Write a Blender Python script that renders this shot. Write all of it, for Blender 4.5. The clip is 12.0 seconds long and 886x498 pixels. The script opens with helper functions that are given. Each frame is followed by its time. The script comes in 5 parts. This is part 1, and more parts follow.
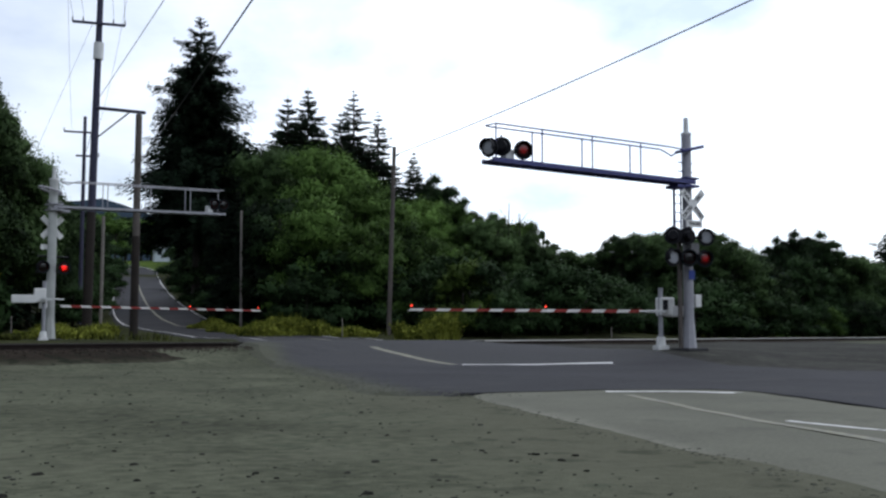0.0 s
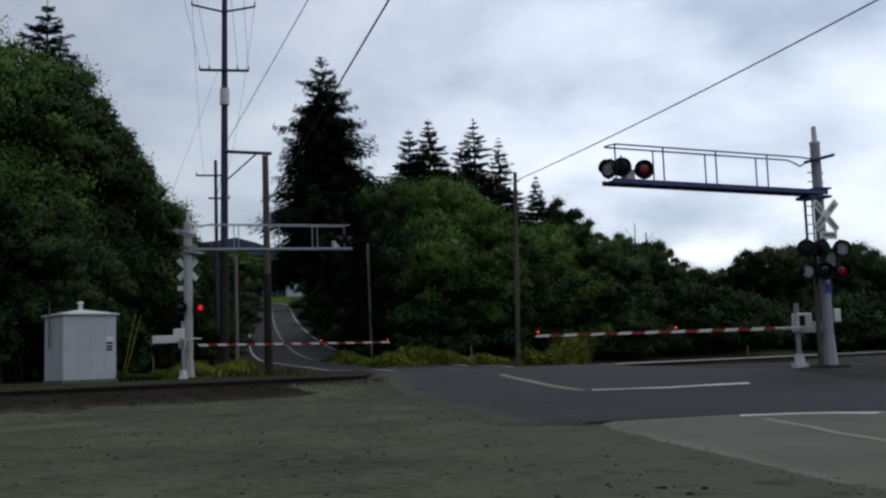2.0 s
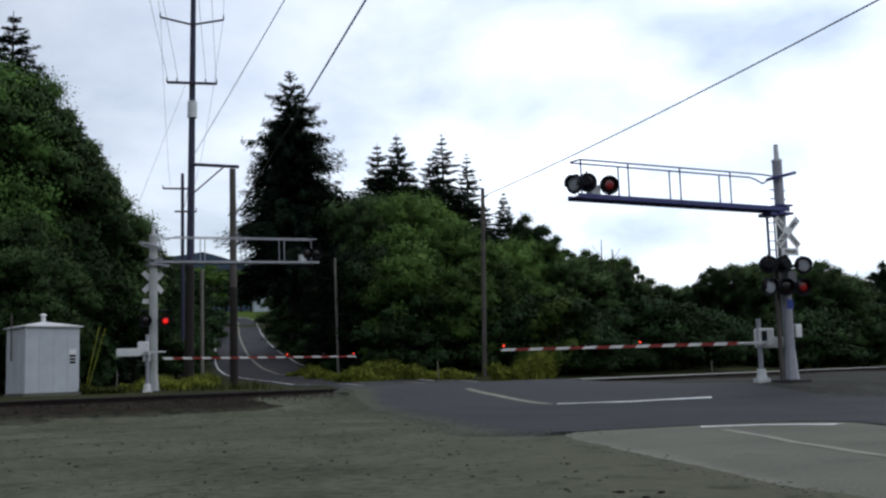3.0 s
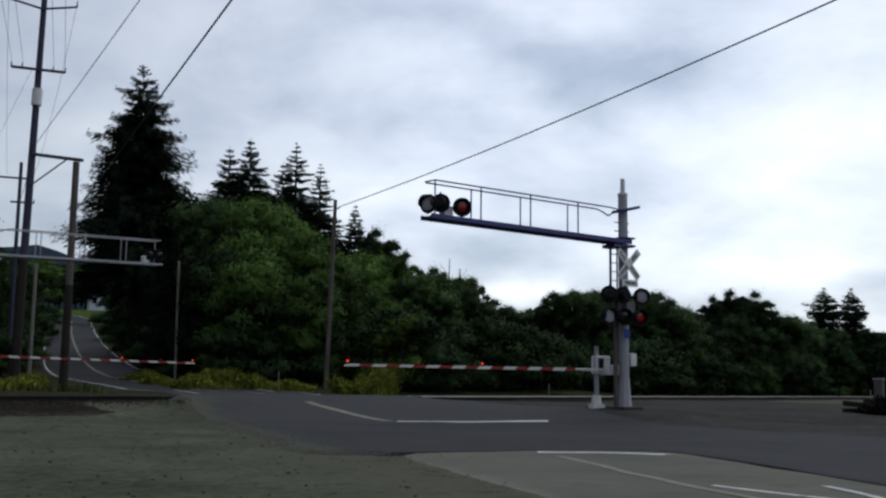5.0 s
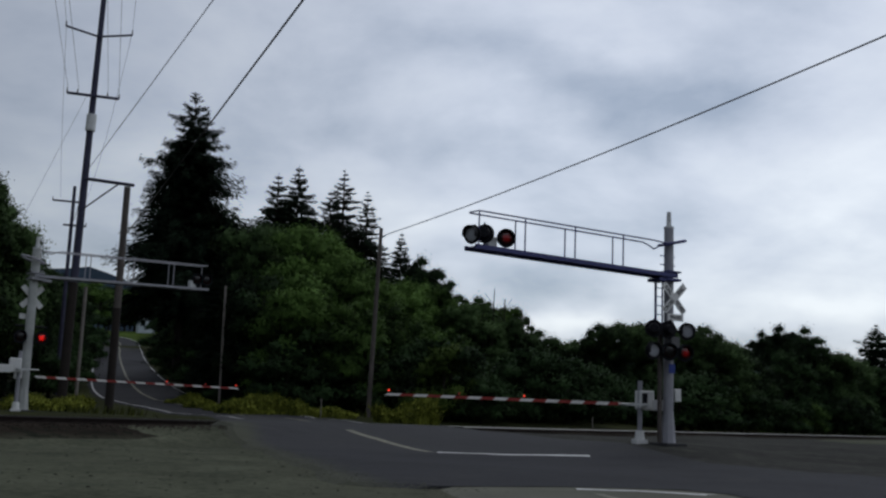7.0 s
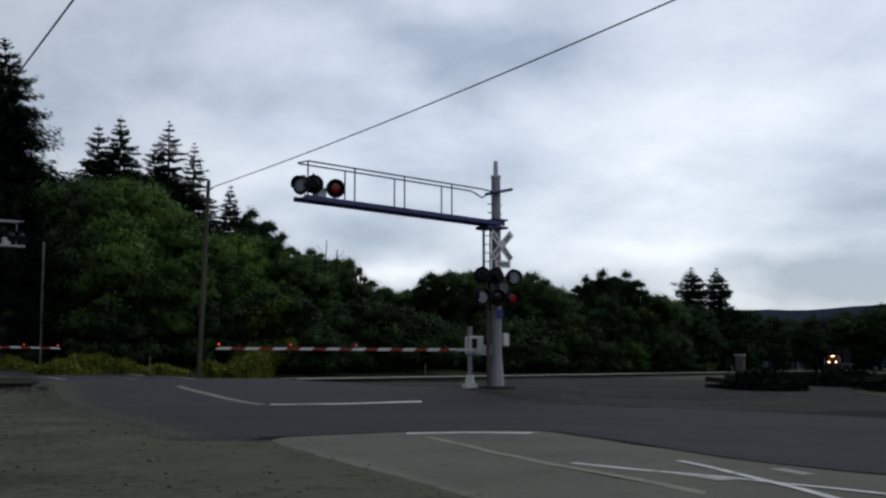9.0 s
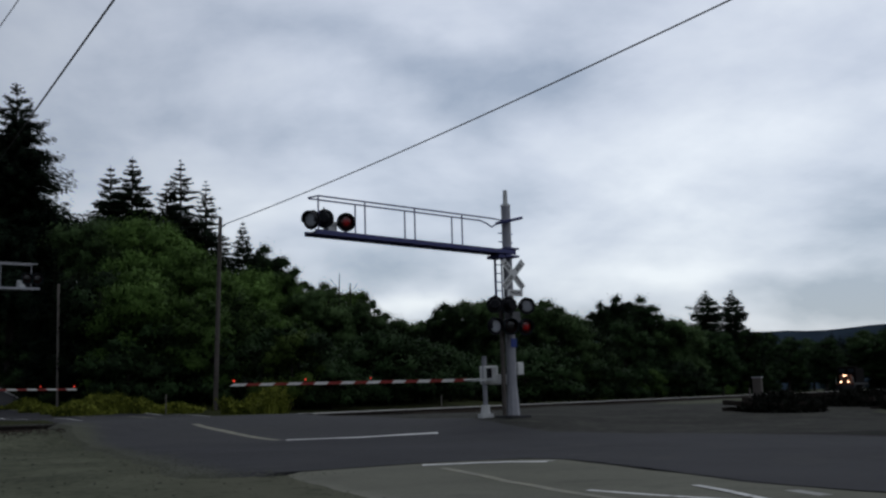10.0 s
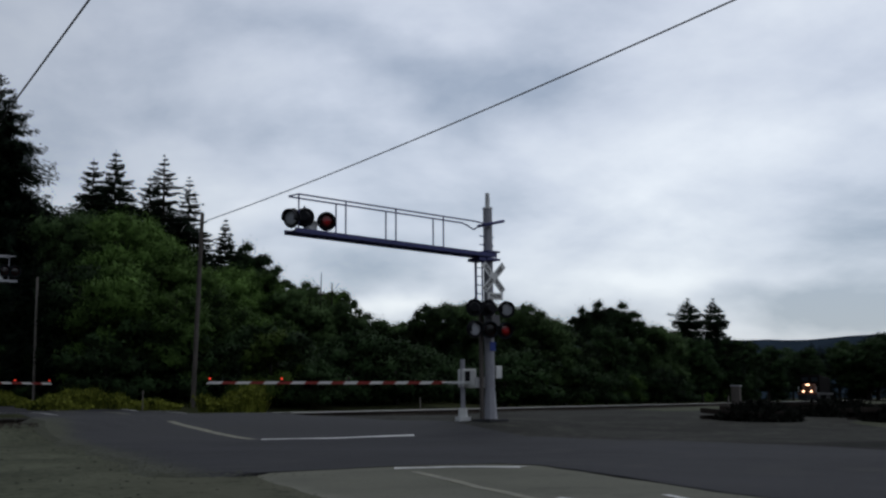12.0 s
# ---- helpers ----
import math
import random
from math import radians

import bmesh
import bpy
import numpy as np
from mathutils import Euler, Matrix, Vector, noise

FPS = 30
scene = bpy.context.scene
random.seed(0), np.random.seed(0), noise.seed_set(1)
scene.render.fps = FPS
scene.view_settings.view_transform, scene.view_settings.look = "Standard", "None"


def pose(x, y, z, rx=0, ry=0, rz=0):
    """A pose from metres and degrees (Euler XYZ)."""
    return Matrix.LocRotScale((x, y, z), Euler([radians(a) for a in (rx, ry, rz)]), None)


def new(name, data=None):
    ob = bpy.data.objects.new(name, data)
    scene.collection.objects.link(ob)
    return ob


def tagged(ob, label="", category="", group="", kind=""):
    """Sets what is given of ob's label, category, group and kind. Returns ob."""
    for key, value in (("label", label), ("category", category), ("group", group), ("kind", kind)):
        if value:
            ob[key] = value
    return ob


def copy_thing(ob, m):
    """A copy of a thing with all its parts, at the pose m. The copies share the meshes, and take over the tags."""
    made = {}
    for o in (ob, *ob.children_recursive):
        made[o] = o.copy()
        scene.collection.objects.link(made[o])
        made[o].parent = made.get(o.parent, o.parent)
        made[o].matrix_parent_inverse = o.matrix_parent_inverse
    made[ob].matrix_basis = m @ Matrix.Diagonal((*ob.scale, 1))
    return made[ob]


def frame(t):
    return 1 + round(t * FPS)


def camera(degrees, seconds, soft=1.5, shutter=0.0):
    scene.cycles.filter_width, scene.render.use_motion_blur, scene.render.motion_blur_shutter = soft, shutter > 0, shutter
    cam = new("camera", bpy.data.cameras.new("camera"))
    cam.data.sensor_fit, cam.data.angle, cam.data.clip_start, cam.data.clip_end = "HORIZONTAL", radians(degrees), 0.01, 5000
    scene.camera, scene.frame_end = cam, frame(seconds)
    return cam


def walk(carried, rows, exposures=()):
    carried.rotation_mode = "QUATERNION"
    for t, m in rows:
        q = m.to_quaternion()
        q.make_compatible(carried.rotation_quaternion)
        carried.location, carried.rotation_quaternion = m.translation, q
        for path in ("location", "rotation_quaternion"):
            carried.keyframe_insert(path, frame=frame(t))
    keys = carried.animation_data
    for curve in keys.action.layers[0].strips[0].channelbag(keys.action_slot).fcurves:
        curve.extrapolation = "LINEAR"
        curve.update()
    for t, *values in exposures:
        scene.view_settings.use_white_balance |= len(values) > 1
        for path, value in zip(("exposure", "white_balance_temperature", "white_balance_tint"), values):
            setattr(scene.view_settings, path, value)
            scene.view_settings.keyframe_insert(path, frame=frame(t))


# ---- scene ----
PATH = [
    (0.0, -0.163, -0.016, 1.211, 94.54, -0.11, -0.05),
    (0.5, -0.158, 0.027, 1.286, 96.22, 0.45, -0.36),
    (1.0, -0.226, 0.068, 1.313, 96.52, 1.87, -4.91),
    (1.5, -0.161, 0.077, 1.296, 97.37, 2.14, -2.95),
    (2.0, -0.054, 0.054, 1.282, 96.02, 1.97, 7.05),
    (2.5, -0.038, 0.028, 1.313, 96.09, 2.32, 9.72),
    (3.0, -0.003, -0.036, 1.197, 96.84, 1.76, 5.28),
    (3.2, -0.021, -0.042, 1.272, 96.97, 1.54, 3.24),
    (4.8, -0.111, -0.003, 1.333, 96.26, 0.82, -2.77),
    (5.0, -0.053, -0.013, 1.284, 97.46, -0.78, -3.30),
    (5.5, -0.133, -0.021, 1.290, 97.13, 0.21, -2.39),
    (6.0, -0.062, 0.025, 1.300, 95.26, 1.39, -1.67),
    (6.5, 0.008, 0.074, 1.360, 96.95, 0.10, 0.27),
    (7.0, 0.029, 0.038, 1.342, 98.96, -2.11, -0.95),
    (7.2, 0.055, 0.022, 1.334, 98.75, 0.19, -1.14),
    (8.8, 0.042, -0.007, 1.311, 96.20, 1.31, -8.17),
    (9.0, 0.103, -0.015, 1.310, 96.46, 0.05, -9.80),
    (9.5, 0.121, -0.084, 1.252, 98.44, 0.32, -8.35),
    (10.0, 0.140, -0.088, 1.303, 98.13, 1.62, -8.89),
    (10.5, 0.091, -0.077, 1.305, 98.04, 3.02, -6.92),
    (11.0, 0.127, -0.002, 1.334, 98.61, 1.78, -9.92),
    (11.5, 0.196, -0.001, 1.330, 99.80, 2.64, -9.81),
    (12.0, 0.270, 0.026, 1.325, 98.20, 0.44, -9.92),
]
EXPOSURE = [(0.0, 0.17), (0.5, 0.03), (1.0, -0.36), (1.5, -0.88), (2.0, -0.56), (2.5, -0.07), (3.2, -0.05), (4.8, -0.41), (5.0, -0.58), (5.5, -0.94), (6.0, -0.66), (6.5, -0.78), (7.2, -0.94), (8.8, -0.8), (9.5, -0.96), (12.0, -0.96)]
cam = camera(45.57, 12.0, soft=2.4)
walk(cam, [(t, pose(*p)) for t, *p in PATH], EXPOSURE)

# ---- light: an overcast sky ----
SUN_EL, SUN_AZ = radians(64), radians(35)
CLOUDS = [(8.0, 18.6, 9.5, 2.2, -0.2, -0.22), (1.5, 14.5, 5.5, 1.6, -0.1, -0.10), (6.0, 6.9, 8.0, 1.3, 0.03, -0.14), (31.0, 5.0, 7.5, 1.5, 0.0, -0.34), (22.0, 6.9, 9.0, 0.75, -0.02, 0.17),
          (7.5, 5.2, 4.0, 0.5, 0.0, 0.25), (-3.0, 8.6, 4.5, 2.2, 0.0, 0.16), (21.0, 11.5, 9.0, 3.5, -0.1, 0.07), (-17.0, 13.0, 3.5, 1.6, 0.3, 0.12), (-25.0, 19.0, 9.0, 5.0, 0.0, -0.07)]


def overcast():
    w = bpy.data.worlds.new("sky")
    scene.world = w
    w.use_nodes = True
    n, l = w.node_tree.nodes, w.node_tree.links
    n.clear()
    out = n.new("ShaderNodeOutputWorld")
    add = n.new("ShaderNodeAddShader")
    clear, cloud = n.new("ShaderNodeBackground"), n.new("ShaderNodeBackground")
    sky = n.new("ShaderNodeTexSky")
    sky.sky_type, sky.sun_disc = "NISHITA", False
    sky.sun_elevation, sky.sun_rotation = SUN_EL, SUN_AZ
    clear.inputs[1].default_value = 0.05
    l.new(sky.outputs[0], clear.inputs[0])
    co = n.new("ShaderNodeTexCoord")
    sep = n.new("ShaderNodeSeparateXYZ")
    l.new(co.outputs["Generated"], sep.inputs[0])
    lift = n.new("ShaderNodeMath")
    lift.operation, lift.inputs[1].default_value = "MAXIMUM", 0.0
    l.new(sep.outputs[2], lift.inputs[0])
    den = n.new("ShaderNodeMath")
    den.operation, den.inputs[1].default_value = "ADD", 0.30
    l.new(lift.outputs[0], den.inputs[0])
    flat = []
    for k in (0, 1):
        d = n.new("ShaderNodeMath")
        d.operation = "DIVIDE"
        l.new(sep.outputs[k], d.inputs[0])
        l.new(den.outputs[0], d.inputs[1])
        flat.append(d)
    comb = n.new("ShaderNodeCombineXYZ")
    l.new(flat[0].outputs[0], comb.inputs[0])
    l.new(flat[1].outputs[0], comb.inputs[1])
    big = n.new("ShaderNodeTexNoise")
    big.inputs["Scale"].default_value, big.inputs["Detail"].default_value = 1.9, 7
    big.inputs["Roughness"].default_value, big.inputs["Distortion"].default_value = 0.55, 0.15
    l.new(comb.outputs[0], big.inputs["Vector"])

    def math_node(kind, a, b=0.0, c=0.0):
        m = n.new("ShaderNodeMath")
        m.operation = kind
        for k, v in enumerate((a, b, c)):
            if isinstance(v, float):
                m.inputs[k].default_value = v
            else:
                l.new(v, m.inputs[k])
        return m.outputs[0]

    # cloud masses of the deck ahead: bearing and height in degrees, half sizes, slant, how much thicker (-) or thinner (+)
    ahead = math_node("MAXIMUM", sep.outputs[1], 0.15)
    fine = n.new("ShaderNodeTexNoise")
    fine.inputs["Scale"].default_value, fine.inputs["Detail"].default_value = 7.0, 5
    l.new(co.outputs["Generated"], fine.inputs["Vector"])
    bend = math_node("MULTIPLY_ADD", fine.outputs[0], 0.14, -0.07)
    gu = math_node("ADD", math_node("DIVIDE", sep.outputs[0], ahead), bend)
    gv = math_node("MULTIPLY_ADD", bend, 0.5, math_node("DIVIDE", sep.outputs[2], ahead))
    total = math_node("MULTIPLY_ADD", big.outputs[0], 0.95, 0.03)
    for az, el, wu, wv, slant, amount in CLOUDS:
        du = math_node("ADD", gu, -math.tan(radians(az)))
        dv = math_node("ADD", gv, -math.tan(radians(el)))
        p = math_node("MULTIPLY", math_node("MULTIPLY_ADD", dv, slant, du), 1.0 / math.tan(radians(wu)))
        q = math_node("MULTIPLY", math_node("MULTIPLY_ADD", du, -slant, dv), 1.0 / math.tan(radians(wv)))
        d2 = math_node("ADD", math_node("MULTIPLY", p, p), math_node("MULTIPLY", q, q))
        total = math_node("MULTIPLY_ADD", math_node("POWER", 2.718, math_node("MULTIPLY", d2, -1.0)), amount, total)
    ramp = n.new("ShaderNodeValToRGB")
    e = ramp.color_ramp.elements
    e[0].position, e[0].color = 0.30, (0.40, 0.46, 0.56, 1)
    e[1].position, e[1].color = 0.72, (1.065, 1.11, 1.16, 1)
    m = e.new(0.5)
    m.color = (0.75, 0.80, 0.90, 1)
    l.new(total, ramp.inputs[0])
    # the deck is dimmed overhead, out of view, to cut light on the ground
    deck = n.new("ShaderNodeMapRange")
    deck.inputs["From Min"].default_value, deck.inputs["From Max"].default_value = 0.40, 0.85
    deck.inputs["To Min"].default_value, deck.inputs["To Max"].default_value = 1.0, 0.74
    l.new(sep.outputs[2], deck.inputs[0])
    # and is brighter towards the hidden sun
    side = n.new("ShaderNodeMapRange")
    side.inputs["From Min"].default_value, side.inputs["From Max"].default_value = -0.42, 0.06
    side.inputs["To Min"].default_value, side.inputs["To Max"].default_value = 0.64, 1.30
    l.new(sep.outputs[0], side.inputs[0])
    both = n.new("ShaderNodeMath")
    both.operation = "MULTIPLY"
    l.new(deck.outputs[0], both.inputs[0])
    l.new(side.outputs[0], both.inputs[1])
    l.new(both.outputs[0], cloud.inputs[1])
    l.new(ramp.outputs[0], cloud.inputs[0])
    l.new(clear.outputs[0], add.inputs[0])
    l.new(cloud.outputs[0], add.inputs[1])
    l.new(add.outputs[0], out.inputs[0])


overcast()
sun = new("sun", bpy.data.lights.new("sun", "SUN"))
sun.data.energy, sun.data.angle, sun.data.color = 0.5, radians(40), (1.0, 0.97, 0.92)
sun.matrix_world = pose(0, 0, 60, 26, 0, 180 - 35)


# ---- materials ----
def material(name, base, rough=0.7, metal=0.0, spread=0.25, grain=8.0, patch=0.7, bump=0.0, bump_scale=40.0, tint=None, object_random=0.0, island_random=0.0, spec=0.4):
    """A surface with colour that varies at two scales, and relief."""
    m = bpy.data.materials.new(name)
    m.use_nodes = True
    n, l = m.node_tree.nodes, m.node_tree.links
    b = n["Principled BSDF"]
    b.inputs["Roughness"].default_value, b.inputs["Metallic"].default_value = rough, metal
    b.inputs["Specular IOR Level"].default_value = spec
    co = n.new("ShaderNodeTexCoord")
    fine, coarse = n.new("ShaderNodeTexNoise"), n.new("ShaderNodeTexNoise")
    for tex, sc, det in ((fine, grain, 4), (coarse, patch, 3)):
        tex.inputs["Scale"].default_value, tex.inputs["Detail"].default_value = sc, det
        l.new(co.outputs["Object"], tex.inputs["Vector"])
    tot = n.new("ShaderNodeMath")
    tot.operation = "ADD"
    l.new(fine.outputs[0], tot.inputs[0])
    l.new(coarse.outputs[0], tot.inputs[1])
    last = tot
    for socket, amount in (("o", object_random), ("i", island_random)):
        if amount:
            src = n.new("ShaderNodeObjectInfo").outputs["Random"] if socket == "o" else n.new("ShaderNodeNewGeometry").outputs["Random Per Island"]
            mad = n.new("ShaderNodeMath")
            mad.operation, mad.inputs[1].default_value, mad.inputs[2].default_value = "MULTIPLY_ADD", amount, -amount / 2
            l.new(src, mad.inputs[0])
            more = n.new("ShaderNodeMath")
            more.operation = "ADD"
            l.new(last.outputs[0], more.inputs[0])
            l.new(mad.outputs[0], more.inputs[1])
            last = more
    rng = n.new("ShaderNodeMapRange")
    rng.inputs["From Min"].default_value, rng.inputs["From Max"].default_value = 0.6, 1.4
    l.new(last.outputs[0], rng.inputs[0])
    mix = n.new("ShaderNodeMix")
    mix.data_type = "RGBA"
    c0 = [c * (1 - spread) for c in base]
    c1 = [c * (1 + spread) for c in (tint or base)]
    mix.inputs["A"].default_value, mix.inputs["B"].default_value = (*c0, 1), (*c1, 1)
    l.new(rng.outputs[0], mix.inputs["Factor"])
    l.new(mix.outputs["Result"], b.inputs["Base Color"])
    if bump:
        rel = n.new("ShaderNodeTexNoise")
        rel.inputs["Scale"].default_value, rel.inputs["Detail"].default_value = bump_scale, 4
        l.new(co.outputs["Object"], rel.inputs["Vector"])
        bp = n.new("ShaderNodeBump")
        bp.inputs["Strength"].default_value, bp.inputs["Distance"].default_value = bump, 0.02
        l.new(rel.outputs[0], bp.inputs["Height"])
        l.new(bp.outputs[0], b.inputs["Normal"])
    return m


def zone(mat, direction, lo, hi, colour, wobble=0.4, scale=0.8, y_to=None):
    """Lets another colour take over across a line of the plan, with a ragged edge: dust, spilt gravel, older paving."""
    n, l = mat.node_tree.nodes, mat.node_tree.links
    b = n["Principled BSDF"]
    before = b.inputs["Base Color"].links[0].from_socket
    geo = n.new("ShaderNodeNewGeometry")
    dot = n.new("ShaderNodeVectorMath")
    dot.operation, dot.inputs[1].default_value = "DOT_PRODUCT", (*direction, 0)
    l.new(geo.outputs["Position"], dot.inputs[0])
    tex = n.new("ShaderNodeTexNoise")
    tex.inputs["Scale"].default_value, tex.inputs["Detail"].default_value, tex.inputs["Roughness"].default_value = scale, 6, 0.65
    l.new(geo.outputs["Position"], tex.inputs["Vector"])
    mad = n.new("ShaderNodeMath")
    mad.operation, mad.inputs[1].default_value = "MULTIPLY_ADD", 2 * wobble
    l.new(tex.outputs[0], mad.inputs[0])
    l.new(dot.outputs["Value"], mad.inputs[2])
    ramp = n.new("ShaderNodeMapRange")
    ramp.interpolation_type = "SMOOTHSTEP"
    ramp.inputs["From Min"].default_value, ramp.inputs["From Max"].default_value = lo + wobble, hi + wobble
    l.new(mad.outputs[0], ramp.inputs[0])
    last = ramp.outputs[0]
    if y_to:
        sep = n.new("ShaderNodeSeparateXYZ")
        l.new(geo.outputs["Position"], sep.inputs[0])
        end = n.new("ShaderNodeMapRange")
        end.inputs["From Min"].default_value, end.inputs["From Max"].default_value = y_to + 3, y_to - 3
        l.new(sep.outputs[1], end.inputs[0])
        mul = n.new("ShaderNodeMath")
        mul.operation = "MULTIPLY"
        l.new(last, mul.inputs[0])
        l.new(end.outputs[0], mul.inputs[1])
        last = mul.outputs[0]
    mix = n.new("ShaderNodeMix")
    mix.data_type = "RGBA"
    mix.inputs["B"].default_value = (*colour, 1)
    fine = n.new("ShaderNodeTexNoise")
    fine.inputs["Scale"].default_value, fine.inputs["Detail"].default_value = 9.0, 3
    l.new(geo.outputs["Position"], fine.inputs["Vector"])
    tone = n.new("ShaderNodeMix")
    tone.data_type = "RGBA"
    tone.inputs["A"].default_value, tone.inputs["B"].default_value = (*[c * 0.75 for c in colour], 1), (*[c * 1.25 for c in colour], 1)
    l.new(fine.outputs[0], tone.inputs["Factor"])
    l.new(tone.outputs["Result"], mix.inputs["B"])
    l.new(before, mix.inputs["A"])
    l.new(last, mix.inputs["Factor"])
    l.new(mix.outputs["Result"], b.inputs["Base Color"])


def mottle(mat, scale, lo, hi, colour, amount):
    """Blotches of another colour with ragged outlines: damp spots, moss, worn-through paint."""
    n, l = mat.node_tree.nodes, mat.node_tree.links
    b = n["Principled BSDF"]
    before = b.inputs["Base Color"].links[0].from_socket
    geo = n.new("ShaderNodeNewGeometry")
    tex = n.new("ShaderNodeTexNoise")
    tex.inputs["Scale"].default_value, tex.inputs["Detail"].default_value, tex.inputs["Roughness"].default_value = scale, 6, 0.62
    l.new(geo.outputs["Position"], tex.inputs["Vector"])
    ramp = n.new("ShaderNodeMapRange")
    ramp.interpolation_type = "SMOOTHSTEP"
    ramp.inputs["From Min"].default_value, ramp.inputs["From Max"].default_value, ramp.inputs["To Max"].default_value = lo, hi, amount
    l.new(tex.outputs[0], ramp.inputs[0])
    mix = n.new("ShaderNodeMix")
    mix.data_type = "RGBA"
    mix.inputs["B"].default_value = (*colour, 1)
    l.new(before, mix.inputs["A"])
    l.new(ramp.outputs[0], mix.inputs["Factor"])
    l.new(mix.outputs["Result"], b.inputs["Base Color"])


def glow(name, colour, strength):
    m = bpy.data.materials.new(name)
    m.use_nodes = True
    n, l = m.node_tree.nodes, m.node_tree.links
    n.clear()
    e, o = n.new("ShaderNodeEmission"), n.new("ShaderNodeOutputMaterial")
    e.inputs[0].default_value, e.inputs[1].default_value = (*colour, 1), strength
    l.new(e.outputs[0], o.inputs[0])
    return m


def lens_glass(name, colour):
    """A thin coloured lens that lets the lamp behind it shine through."""
    m = bpy.data.materials.new(name)
    m.use_nodes = True
    n, l = m.node_tree.nodes, m.node_tree.links
    n.clear()
    t, g, mx, o = n.new("ShaderNodeBsdfTranslucent"), n.new("ShaderNodeBsdfGlossy"), n.new("ShaderNodeMixShader"), n.new("ShaderNodeOutputMaterial")
    t.inputs[0].default_value = (*colour, 1)
    g.inputs["Roughness"].default_value = 0.25
    mx.inputs[0].default_value = 0.06
    l.new(t.outputs[0], mx.inputs[1])
    l.new(g.outputs[0], mx.inputs[2])
    l.new(mx.outputs[0], o.inputs[0])
    return m


